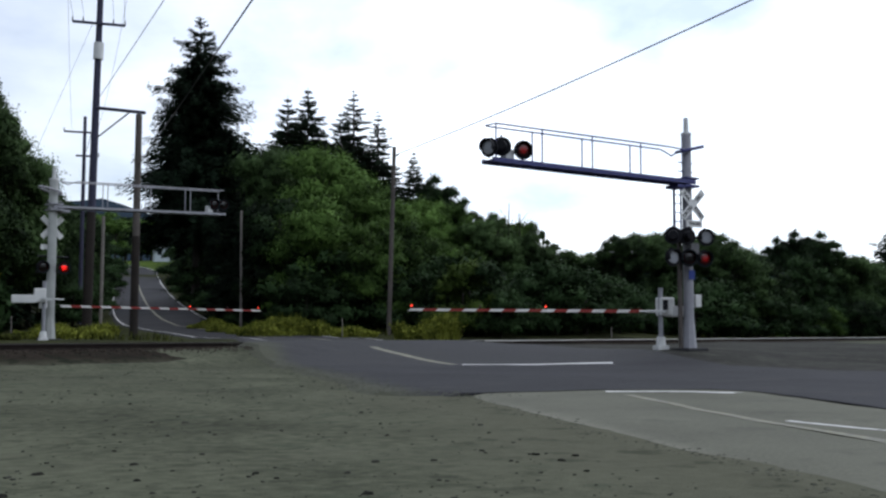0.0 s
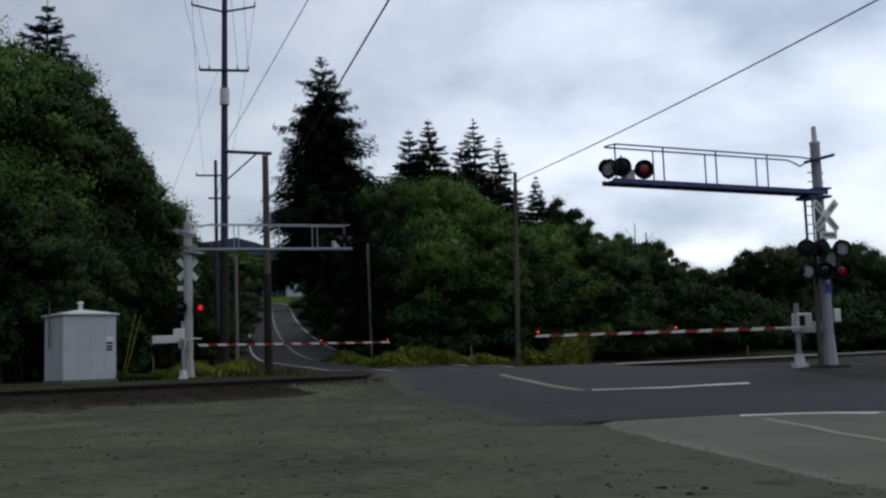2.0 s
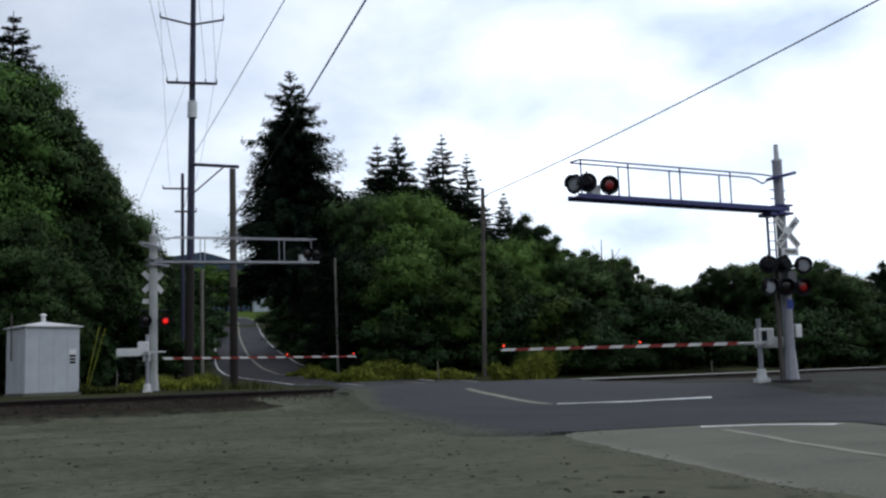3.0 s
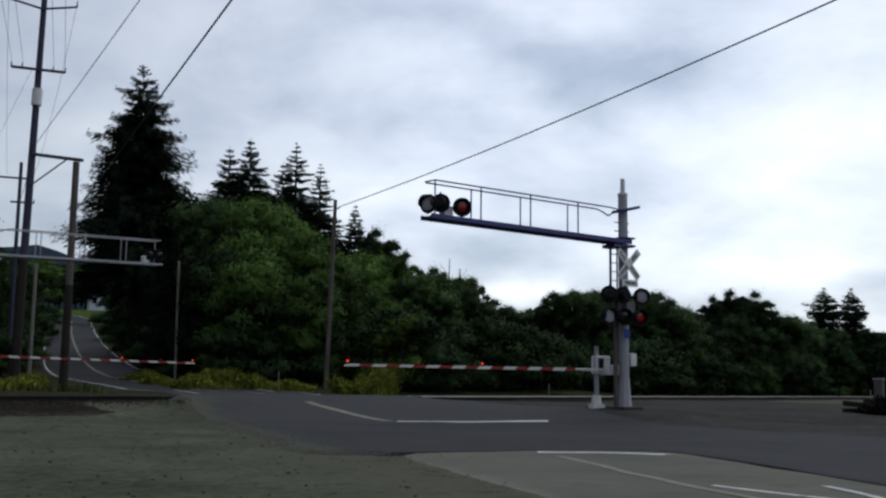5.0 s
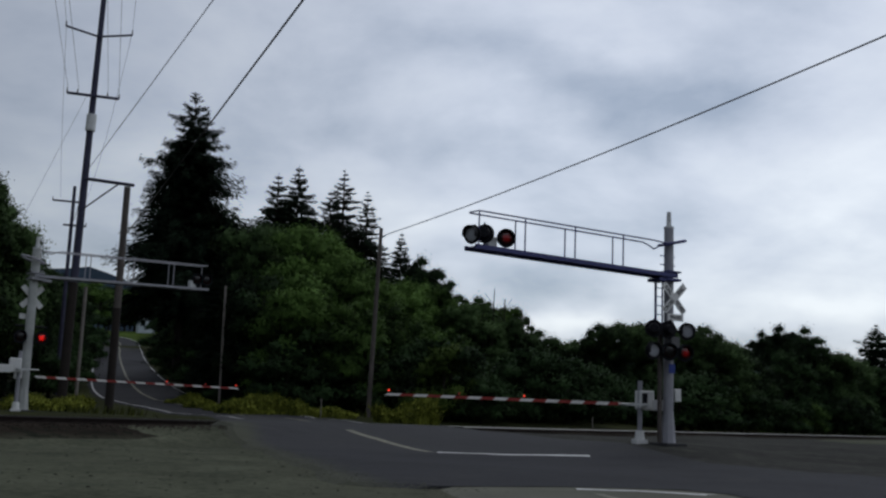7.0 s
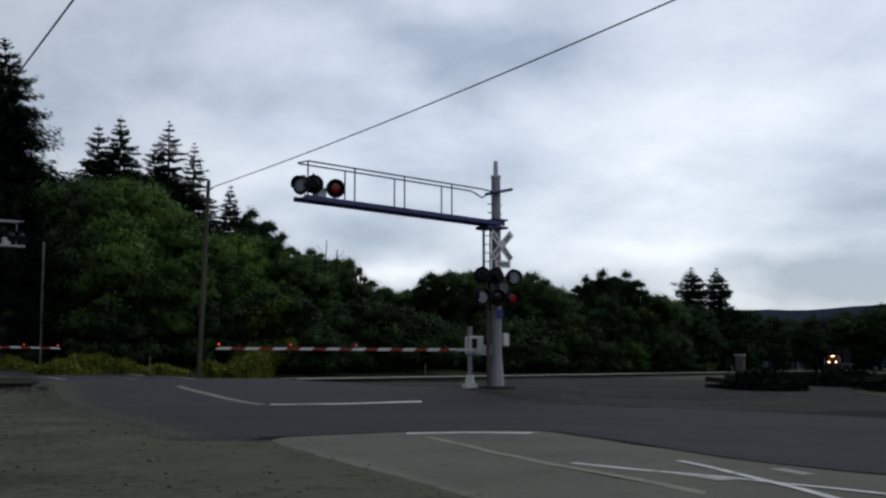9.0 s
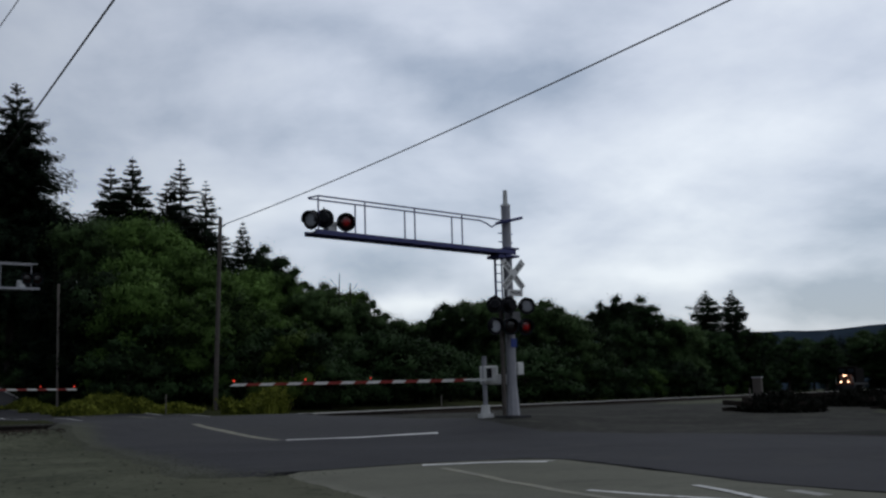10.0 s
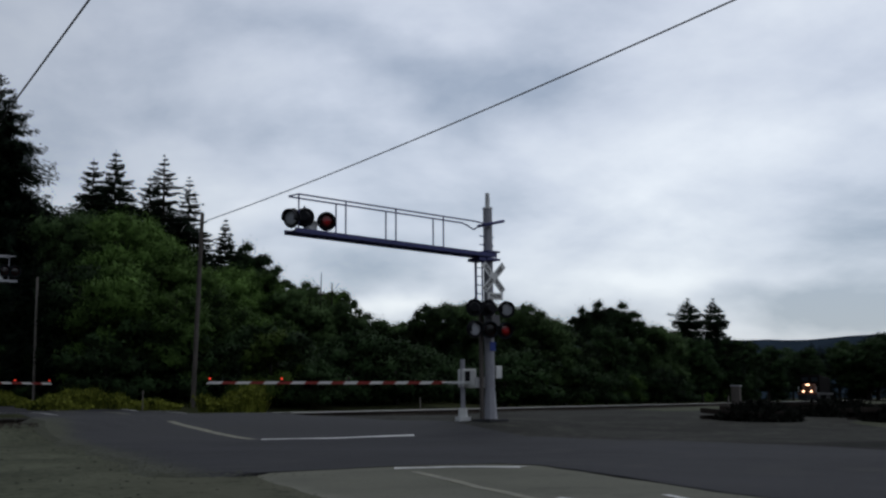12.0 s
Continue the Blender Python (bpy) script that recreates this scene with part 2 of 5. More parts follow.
M = dict(
    gravel=material("gravel", (0.064, 0.069, 0.047), 0.95, spread=0.46, grain=7.0, patch=0.42, bump=0.5, bump_scale=45, tint=(0.084, 0.089, 0.061), spec=0.03),
    verge=material("verge", (0.023, 0.026, 0.012), 0.95, spread=0.45, grain=3, patch=0.2, bump=0.5, bump_scale=12, tint=(0.034, 0.038, 0.015), spec=0.03),
    meadow=material("meadow", (0.04, 0.075, 0.013), 0.9, spread=0.4, grain=1.2, patch=0.15, tint=(0.06, 0.09, 0.015), spec=0.03),
    old_asphalt=material("old_asphalt", (0.128, 0.128, 0.102), 0.9, spread=0.26, grain=30, patch=0.5, bump=0.3, bump_scale=90, spec=0.05),
    new_asphalt=material("new_asphalt", (0.033, 0.033, 0.036), 0.85, spread=0.3, grain=25, patch=0.25, bump=0.3, bump_scale=90, spec=0.10),
    packed=material("packed_dirt", (0.040, 0.040, 0.035), 0.95, spread=0.4, grain=5, patch=0.35, bump=0.4, bump_scale=40, spec=0.03),
    # dark soil of the right lot, with the shadow there put into its colour
    shaded_dirt=material("shaded_dirt", (0.023, 0.023, 0.020), 0.95, spread=0.4, grain=3, patch=0.3, bump=0.3, bump_scale=40, spec=0.03),
    white_paint=material("white_paint", (0.55, 0.55, 0.53), 0.7, spread=0.25, grain=18, patch=2),
    worn_paint=material("worn_paint", (0.27, 0.27, 0.25), 0.8, spread=0.4, grain=12, patch=3),
    yellow_paint=material("yellow_paint", (0.175, 0.17, 0.115), 0.75, spread=0.3, grain=14, patch=2),
    ballast=material("ballast", (0.023, 0.0185, 0.014), 0.95, spread=0.5, grain=14, patch=0.6, bump=0.8, bump_scale=18, spec=0.02),
    pebble=material("pebble", (0.080, 0.082, 0.064), 0.95, spread=0.4, grain=2, patch=0.3, island_random=0.8, spec=0.03),
    crushed=material("crushed_stone", (0.036, 0.029, 0.023), 0.95, spread=0.5, grain=9, patch=0.6, island_random=1.0, spec=0.03),
    stone=material("stone", (0.036, 0.036, 0.030), 0.95, spread=0.4, grain=20, patch=2, island_random=1.4, object_random=0.3, spec=0.03),
    tie=material("tie", (0.03, 0.025, 0.021), 0.95, spec=0.05, spread=0.4, grain=12, patch=2, object_random=0.5, bump=0.4),
    rail=material("rail_steel", (0.022, 0.017, 0.015), 0.9, 0.0, spec=0.05, spread=0.3, grain=15, patch=2),
    # one rail head in two colours: without sky glint, and with it painted in
    rail_dull=material("rail_dull_head", (0.06, 0.055, 0.05), 0.5, 0.3, spread=0.3, grain=15, patch=2),
    rail_glint=material("rail_head_glint", (0.60, 0.58, 0.53), 0.45, 0.1, spread=0.2, grain=20),
    aluminium=material("aluminium", (0.32, 0.32, 0.345), 0.5, 0.35, spread=0.15, grain=5, patch=0.6, bump=0.05),
    arm_steel=material("arm_steel", (0.065, 0.07, 0.19), 0.55, 0.2, spread=0.15, grain=6, patch=0.6),
    grey_metal=material("grey_metal", (0.13, 0.13, 0.135), 0.6, 0.2, spread=0.15, grain=5),
    weathered=material("weathered_aluminium", (0.40, 0.41, 0.39), 0.6, 0.15, spread=0.15, grain=4, patch=0.8),
    galvanised=material("galvanised", (0.58, 0.59, 0.58), 0.5, 0.2, spread=0.12, grain=4, patch=0.8),
    white_metal=material("white_metal", (0.66, 0.66, 0.64), 0.5, spread=0.12, grain=3, patch=0.9),
    hut_metal=material("hut_metal", (0.50, 0.52, 0.54), 0.45, 0.15, spread=0.10, grain=2, patch=0.5, bump=0.1, bump_scale=3),
    black=material("black_paint", (0.009, 0.009, 0.012), 0.6, spec=0.2, spread=0.3, grain=8),
    sign_white=material("sign_white", (0.72, 0.72, 0.70), 0.45, spread=0.08, grain=6),
    blue_plate=material("blue_plate", (0.025, 0.05, 0.24), 0.5, spread=0.1),
    red_stripe=material("red_stripe", (0.26, 0.028, 0.022), 0.5, spread=0.15, grain=6),
    white_stripe=material("white_stripe", (0.72, 0.70, 0.66), 0.5, spread=0.1, grain=6),
    creosote=material("dark_pole_wood", (0.020, 0.015, 0.012), 0.9, spread=0.4, grain=6, patch=0.8, bump=0.5, bump_scale=20),
    wood=material("pole_wood", (0.048, 0.048, 0.080), 0.9, spread=0.35, grain=6, patch=0.8, bump=0.5, bump_scale=20),
    grey_wood=material("grey_wood", (0.092, 0.079, 0.070), 0.9, spread=0.3, grain=6, patch=0.8, bump=0.4),
    pale_wood=material("pale_wood", (0.19, 0.17, 0.15), 0.9, spread=0.3, grain=6, patch=0.8, bump=0.4),
    wire=material("wire", (0.03, 0.03, 0.032), 0.7),
    bark=material("bark", (0.030, 0.025, 0.020), 0.95, spread=0.4, grain=6, bump=0.6),
    fir=material("fir_needles", (0.009, 0.016, 0.010), 0.8, spread=0.5, grain=0.8, patch=0.25, tint=(0.014, 0.026, 0.014), island_random=0.7, object_random=0.5, spec=0.05),
    # leaf_dark: near-black green; shrubs and undergrowth carry the tree line's shade in it
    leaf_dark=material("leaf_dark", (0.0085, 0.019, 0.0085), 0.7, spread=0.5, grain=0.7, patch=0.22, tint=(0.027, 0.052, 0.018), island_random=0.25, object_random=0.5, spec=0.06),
    # leaf_mid: wide colour noise paints lit and shaded clumps into the crown
    leaf_mid=material("leaf_mid", (0.021, 0.046, 0.012), 0.7, spread=0.6, grain=0.55, patch=0.22, tint=(0.084, 0.150, 0.034), island_random=0.25, object_random=0.5, spec=0.06),
    leaf_grey=material("leaf_grey_green", (0.015, 0.032, 0.012), 0.7, spread=0.5, grain=0.7, patch=0.22, tint=(0.058, 0.098, 0.034), island_random=0.25, object_random=0.5, spec=0.06),
    leaf_bright=material("leaf_bright", (0.022, 0.052, 0.014), 0.7, spread=0.5, grain=0.6, patch=0.2, tint=(0.085, 0.160, 0.038), island_random=0.25, object_random=0.5, spec=0.06),
    leaf_light=material("leaf_light", (0.055, 0.092, 0.018), 0.7, spread=0.4, grain=0.9, patch=0.3, tint=(0.08, 0.125, 0.025), island_random=0.3, object_random=0.4, spec=0.06),
    brush=material("dead_brush", (0.010, 0.011, 0.008), 0.9, spread=0.4, grain=4, island_random=0.8, spec=0.1),
    broom=material("broom", (0.070, 0.098, 0.016), 0.8, spread=0.5, grain=1.5, patch=0.5, tint=(0.175, 0.190, 0.032), island_random=0.9, spec=0.06),
    grass=material("grass", (0.028, 0.036, 0.010), 0.85, spread=0.5, grain=1.5, patch=0.4, tint=(0.055, 0.062, 0.016), island_random=0.9, spec=0.06),
    # hill: the blue of distance haze is mixed into the base colour
    hill=material("hazed_hill", (0.024, 0.036, 0.050), 1.0, spread=0.3, grain=0.02, patch=0.004, spec=0.0),
    sky_blocker=material("sky_blocker_wood", (0.02, 0.03, 0.03), 1.0, spread=0.4, grain=0.2, patch=0.02, spec=0.0),
    yellow_plastic=material("yellow_plastic", (0.34, 0.34, 0.03), 0.5, spread=0.1),
    loco=material("loco_paint", (0.006, 0.005, 0.005), 0.9, spread=0.3, grain=2, spec=0.03),
    # orange of the end stripe; on the nose it stands for headlight glow
    loco_stripe=material("loco_orange", (0.16, 0.05, 0.02), 0.5, spread=0.2),
    house=material("house_paint", (0.50, 0.56, 0.60), 0.7, spread=0.1, grain=2),
    house_roof=material("house_roof", (0.12, 0.12, 0.13), 0.85, spread=0.25, grain=3),
    window=material("window_glass", (0.02, 0.025, 0.03), 0.08, spread=0.1),
    lens=lens_glass("red_lens", (0.17, 0.007, 0.012)),
    grey_lens=material("clear_lens", (0.36, 0.37, 0.40), 0.2, spread=0.2, grain=30),
    bulb=glow("lamp_glow", (1.0, 0.2, 0.2), 0.65),
    bright_bulb=glow("bright_lamp_glow", (1.0, 0.35, 0.15), 8.0),
    dark_lens=material("dark_red_lens", (0.05, 0.008, 0.008), 0.3),
    red_light=glow("red_light", (1.0, 0.07, 0.04), 1.6),
    headlight=glow("headlight_glow", (1.0, 0.56, 0.34), 9.0),
    insulator=material("insulator", (0.10, 0.09, 0.09), 0.3),
)
GRAVEL = (0.066, 0.069, 0.048)
zone(M["gravel"], (0.977, 0.214), 0.8, 3.2, (0.092, 0.093, 0.066), 0.9, 0.7, 20)
zone(M["ballast"], (math.cos(radians(38)), -math.sin(radians(38))), 3.5 - 29.0, 4.7 - 29.0, GRAVEL, 0.5, 0.9)
zone(M["new_asphalt"], (0.0, 1.0), 29.0, 32.0, (0.044, 0.044, 0.046), 1.2, 0.35, 52)
zone(M["new_asphalt"], (-0.968, -0.25), -3.9, -2.9, GRAVEL, 0.5, 1.2, 37)
zone(M["old_asphalt"], (-0.977, -0.214), -3.85, -3.35, (0.23, 0.225, 0.185), 0.18, 2.0, 14)

mottle(M["gravel"], 2.6, 0.54, 0.66, (0.036, 0.040, 0.027), 0.65)
mottle(M["gravel"], 0.8, 0.52, 0.68, (0.105, 0.107, 0.076), 0.55)
mottle(M["gravel"], 1.1, 0.58, 0.70, (0.040, 0.052, 0.034), 0.5)
mottle(M["old_asphalt"], 1.3, 0.54, 0.70, (0.085, 0.086, 0.070), 0.55)
mottle(M["new_asphalt"], 0.9, 0.54, 0.70, (0.050, 0.049, 0.046), 0.6)
mottle(M["packed"], 1.2, 0.50, 0.66, (0.070, 0.070, 0.058), 0.6)
mottle(M["ballast"], 3.0, 0.50, 0.62, (0.010, 0.013, 0.008), 0.8)
mottle(M["yellow_paint"], 5.0, 0.46, 0.60, (0.120, 0.120, 0.095), 0.85)
mottle(M["white_paint"], 7.0, 0.54, 0.66, (0.150, 0.150, 0.130), 0.7)


# ---- mesh helpers ----
def mesh_of(name, verts, faces, mats, index=None, smooth=False):
    me = bpy.data.meshes.new(name)
    me.from_pydata(verts, [], faces)
    for k in mats:
        me.materials.append(M[k])
    if index is not None:
        me.polygons.foreach_set("material_index", index)
    if smooth:
        me.polygons.foreach_set("use_smooth", [True] * len(me.polygons))
    me.update()
    return me


def part(name, bm, mat, parent, label="", m=None):
    me = bpy.data.meshes.new(name)
    bm.to_mesh(me)
    bm.free()
    for k in ((mat,) if isinstance(mat, str) else mat):
        me.materials.append(M[k])
    ob = new(name, me)
    ob.parent = parent
    if m is not None:
        ob.matrix_basis = m
    return tagged(ob, label)


def box(bm, x0, y0, z0, x1, y1, z1, bevel=0.0, index=0):
    r = bmesh.ops.create_cube(bm, size=1.0, matrix=Matrix.Translation(((x0 + x1) / 2, (y0 + y1) / 2, (z0 + z1) / 2)) @ Matrix.Diagonal((x1 - x0, y1 - y0, z1 - z0, 1)))
    fs = {f for v in r["verts"] for f in v.link_faces}
    for f in fs:
        f.material_index = index
    if bevel:
        bmesh.ops.bevel(bm, geom=list({e for f in fs for e in f.edges}), offset=bevel, segments=1, affect="EDGES")
    return bm


def tube(bm, a, b, r0, r1=None, sides=10):
    a, b = Vector(a), Vector(b)
    d = b - a
    bmesh.ops.create_cone(bm, cap_ends=True, segments=sides, radius1=r0, radius2=r0 if r1 is None else r1, depth=d.length,
                          matrix=Matrix.Translation((a + b) / 2) @ d.to_track_quat("Z", "Y").to_matrix().to_4x4())
    return bm


def polyline(bm, pts, r, sides=6):
    for a, b in zip(pts, pts[1:]):
        tube(bm, a, b, r, sides=sides)
    return bm


def lerp(pts, v):
    for (a, p), (b, q) in zip(pts, pts[1:]):
        if v <= b:
            return p + (q - p) * max(0.0, (v - a) / (b - a))
    return pts[-1][1]


def smooth(a, b, v):
    k = min(max((v - a) / (b - a), 0.0), 1.0)
    return k * k * (3 - 2 * k)


# ---- the lie of the land ----
TRACK_OFF, TRACK_AZ = 29.0, radians(38)
TD = Vector((math.sin(TRACK_AZ), math.cos(TRACK_AZ), 0))
TN = Vector((math.cos(TRACK_AZ), -math.sin(TRACK_AZ), 0))
TRACK_FOOT = -TRACK_OFF * TN


def across(x, y):
    """How far a place lies before the track (positive) or beyond it."""
    return TRACK_OFF + TN.x * x + TN.y * y


HILL = [(57, 0.0), (75, 0.75), (90, 1.8), (116, 3.7), (134, 5.1), (166, 8.2), (190, 10.6), (225, 15.6), (260, 18.0), (3500, 18.0)]


def land(x, y):
    s = across(x, y)
    rise = max(smooth(30, 41, y) * smooth(80, 40, x), smooth(5.5, 2.2, s))
    z = 0.27 + 0.44 * rise
    z += 0.34 * math.exp(-((x - 7.6) ** 2 + (y - 33.4) ** 2) / 10.0)
    z -= 0.06 * smooth(20, 29, y) * smooth(36, 32, y) * smooth(7.0, 4.8, x)
    z -= 0.13 * smooth(41, 46, TD.x * x + TD.y * y) * smooth(9, 2, abs(s))
    if s < -2:
        z += 0.16 * smooth(-2, -9, s)
    if y > 50:
        z += lerp(HILL, y) * smooth(28, 2, x + 0.15 * (y - 57))
    z += 0.03 * (noise.noise((x * 0.25, y * 0.25, 0)) + 0.5 * noise.noise((x * 0.9, y * 0.9, 3))) * smooth(3.0, 12.0, math.hypot(x, y) + 3)
    return z


def road_top(x, y):
    return land(x, y) + 0.03 + 0.12 * smooth(5.5, 1.6, abs(across(x, y)))


def spot(az, r):
    a = radians(az)
    return -math.sin(a) * r, math.cos(a) * r


def ground():
    def axis(lo, hi, flo, fhi, fine):
        out, v = [], flo
        while v < fhi:
            out.append(v)
            v += fine
        out.append(fhi)
        step, v = fine, fhi
        while v < hi:
            step *= 1.22
            v += step
            out.append(v)
        step, v = fine, flo
        while v > lo:
            step *= 1.22
            v -= step
            out.insert(0, v)
        return out
    xs, ys = axis(-3000, 3000, -34, 30, 0.55), axis(-3000, 3500, -4, 62, 0.55)
    verts = [(x, y, land(x, y)) for y in ys for x in xs]
    nx = len(xs)
    faces, idx = [], []
    for j in range(len(ys) - 1):
        for i in range(nx - 1):
            faces.append((j * nx + i, j * nx + i + 1, (j + 1) * nx + i + 1, (j + 1) * nx + i))
            cx, cy = (xs[i] + xs[i + 1]) / 2, (ys[j] + ys[j + 1]) / 2
            s = across(cx, cy) + 1.2 * noise.noise((cx * 0.3, cy * 0.3, 9))
            idx.append(4 if cx > 3 and 24 < cy < 75 and s > -2.0 and cx < 22 + 4 * noise.noise((cx * 0.1, cy * 0.3, 2)) else 3 if 196 < cy < 320 and -95 < cx < -42 else 1 if s < -2.0 or s > 90 else (2 if cx > lerp([(0, 60), (11, 7.5), (13, 5.4), (16, 5.0), (27, 6.5), (34, 13), (50, 30), (500, 300)], cy) + 1.5 * noise.noise((cx * 0.2, cy * 0.2, 4)) and cy < 25 + 0.1 * cx + 2.5 * noise.noise((cx * 0.12, cy * 0.3, 7)) else 0))
    ob = new("ground", mesh_of("ground", verts, faces, ("gravel", "verge", "shaded_dirt", "meadow", "packed"), idx, True))
    tagged(ob, "grey gravel lot with weedy green verge beyond the track", "ground", kind="structure")


ground()

CENTRE = [(5.4, -2), (4.6, 4), (3.9, 8), (3.3, 11), (2.6, 16.4), (1.75, 23), (0.6, 31), (-3.0, 43.3), (-6.4, 51), (-11.2, 60), (-20, 77.5), (-27.5, 99), (-36.5, 128), (-45.7, 158), (-52.5, 181), (-60.5, 203), (-82, 226)]


def curve_points(pts, step):
    """A smooth line through the points, evenly sampled."""
    out = []
    for i in range(len(pts) - 1):
        p0, p1, p2, p3 = (Vector(pts[min(max(k, 0), len(pts) - 1)]) for k in (i - 1, i, i + 1, i + 2))
        n = max(2, int((p2 - p1).length / step))
        for k in range(n):
            t = k / n
            out.append(0.5 * (2 * p1 + (p2 - p0) * t + (2 * p0 - 5 * p1 + 4 * p2 - p3) * t * t + (3 * p1 - p0 - 3 * p2 + p3) * t ** 3))
    out.append(Vector(pts[-1]))
    return out


ROAD_LINE = curve_points(CENTRE, 0.9)


# where the newer asphalt begins, across the road: a skewed joint, and the side lane that runs on towards the lot
FRONT = [(-6, 15.6), (-1.4, 15.5), (-0.15, 15.6), (1.2, 16.3), (2.4, 16.9), (4.75, 17.1), (5.0, 15.2), (5.15, 13.0), (5.3, 10.8), (5.75, 9.2), (6.6, 8.2), (8.0, 6.8), (12, 5.0), (40, 2.0)]


def strip(name, line, left, right, lift, mat, cols=1, jag=0.0, front=None):
    """A band along a line of the plan that lies on the road's surface; left and right are distances, or functions of y."""
    verts, faces = [], []
    for i, p in enumerate(line):
        a, b = line[max(i - 1, 0)], line[min(i + 1, len(line) - 1)]
        t = (b - a).normalized()
        nrm = Vector((t.y, -t.x))
        lo = left(p.y) if callable(left) else left
        hi = right(p.y) if callable(right) else right
        if jag:
            lo += jag * noise.noise((p.y * 0.8, 1.3, 0)) + 0.4 * jag * noise.noise((p.y * 3.1, 7.3, 0))
            hi += jag * noise.noise((p.y * 0.7, 5.1, 0))
        for c in range(cols + 1):
            skirt = cols > 2 and c in (0, cols)
            q = p + nrm * (lo + (hi - lo) * c / cols + ((-0.3 if c == 0 else 0.3) if skirt else 0))
            if front:
                joint = lerp(front, q.x) + 0.10 * noise.noise((q.x * 1.7, 2.2, 0))
                rise = 0.018 + (lift - 0.018) * smooth(joint, joint + 1.5, q.y)
                if q.y < joint and not 0.12 < q.x < 8:
                    rise = -0.06
                q.y = max(q.y, joint)
            else:
                rise = lift
            verts.append((q.x, q.y, land(q.x, q.y) - 0.12 if skirt else road_top(q.x, q.y) + (rise if i or cols < 3 else -0.06)))
    w = cols + 1
    for i in range(len(line) - 1):
        for c in range(cols):
            faces.append((i * w + c, i * w + c + 1, (i + 1) * w + c + 1, (i + 1) * w + c))
    return new(name, mesh_of(name, verts, faces, (mat,), smooth=not front))


def roads():
    near = [p for p in ROAD_LINE if p.y < 19.0]
    far = [p for p in ROAD_LINE if p.y > 6.0]
    tagged(strip("road_old", near, lambda y: -lerp([(5, 2.35), (6.6, 2.31), (7.6, 2.26), (8.4, 2.31), (9.1, 2.50), (10.8, 2.53), (13.5, 2.63), (15.5, 2.85)], y), lambda y: lerp([(0, 7.5), (8, 4.8), (13, 2.9), (20, 2.9)], y), 0.008, "old_asphalt", 8, 0.12), "worn light grey asphalt road", "road", kind="structure")
    tagged(strip("road", far, lambda y: -lerp([(6, 3.0), (14, 3.4), (17, 4.0), (24, 4.9), (30, 5.5), (38, 6.2), (46, 4.6), (54, 3.7), (300, 3.6)], y),
                 lambda y: lerp([(6, 9.5), (14, 10.5), (18, 10.4), (24, 8.6), (28, 6.6), (33, 6.2), (42, 5.2), (48, 4.2), (54, 3.7), (300, 3.6)], y), 0.028, "new_asphalt", 44, 0.3, FRONT), "dark newer asphalt road over the crossing", "road", kind="structure")
    line = [p for p in ROAD_LINE if 3 < p.y < 15.8]
    tagged(strip("centre_line", line, -0.27, -0.13, 0.012, "yellow_paint"), "faded yellow centre line paint", "road marking", kind="structure")
    line = [p for p in ROAD_LINE if 47 < p.y < 210]
    tagged(strip("centre_line_far", line, -0.11, 0.11, 0.042, "yellow_paint"), "yellow centre line on the hill road", "road marking", kind="structure")
    for side, nm in ((-3.35, "edge_line_left"), (3.35, "edge_line_right")):
        tagged(strip(nm, line, side - 0.06, side + 0.06, 0.042, "white_paint"), "white edge line on the hill road", "road marking", kind="structure")


def bar(name, a, b, width, mat="white_paint", label="white stop line paint", lift=0.036):
    a, b = Vector(a), Vector(b)
    n = max(2, int((b - a).length / 0.4))
    t = (b - a).normalized()
    nrm = Vector((t.y, -t.x)) * width / 2
    verts, faces = [], []
    for i in range(n + 1):
        p = a + (b - a) * i / n
        for q in (p - nrm, p + nrm):
            verts.append((q.x, q.y, road_top(q.x, q.y) + lift))
    for i in range(n):
        faces.append((2 * i, 2 * i + 1, 2 * i + 3, 2 * i + 2))
    tagged(new(name, mesh_of(name, verts, faces, (mat,))), label, "road marking", kind="structure")


roads()
bar("centre_line_crossing", (0.22, 30.9), (-2.62, 37.5), 0.30, "yellow_paint", "worn double yellow centre line at the crossing")
bar("stop_line_front", (0.42, 30.9), (4.75, 30.5), 0.6)
bar("stop_line_back", (2.36, 16.35), (4.58, 16.2), 0.32, lift=0.015)
bar("cross_mark_long", (3.38, 10.9), (5.6, 6.7), 0.10, label="white diagonal of the railroad pavement marking", lift=0.015)
bar("cross_mark_short", (4.6, 11.0), (4.45, 6.2), 0.10, label="white diagonal of the railroad pavement marking", lift=0.015)
bar("letter_mark_left", (4.05, 9.6), (4.2, 8.9), 0.22, "worn_paint", label="worn white patch of a pavement letter", lift=0.014)
bar("letter_mark_right", (5.15, 9.9), (5.2, 9.3), 0.16, "worn_paint", label="worn white patch of a pavement letter", lift=0.014)


# ---- the railway ----
def on_track(u, s, z):
    p = TRACK_FOOT + TD * u + TN * s
    return (p.x, p.y, z)


U_ROAD = (24.5, 44.0)
RAIL_TOP = 0.87


BED = [(4.7, -0.80), (3.8, -0.46), (3.0, -0.24), (2.4, -0.10), (1.75, -0.04), (0.6, -0.05), (-0.6, -0.05), (-1.75, -0.04), (-2.8, -0.1), (-3.6, -0.3)]


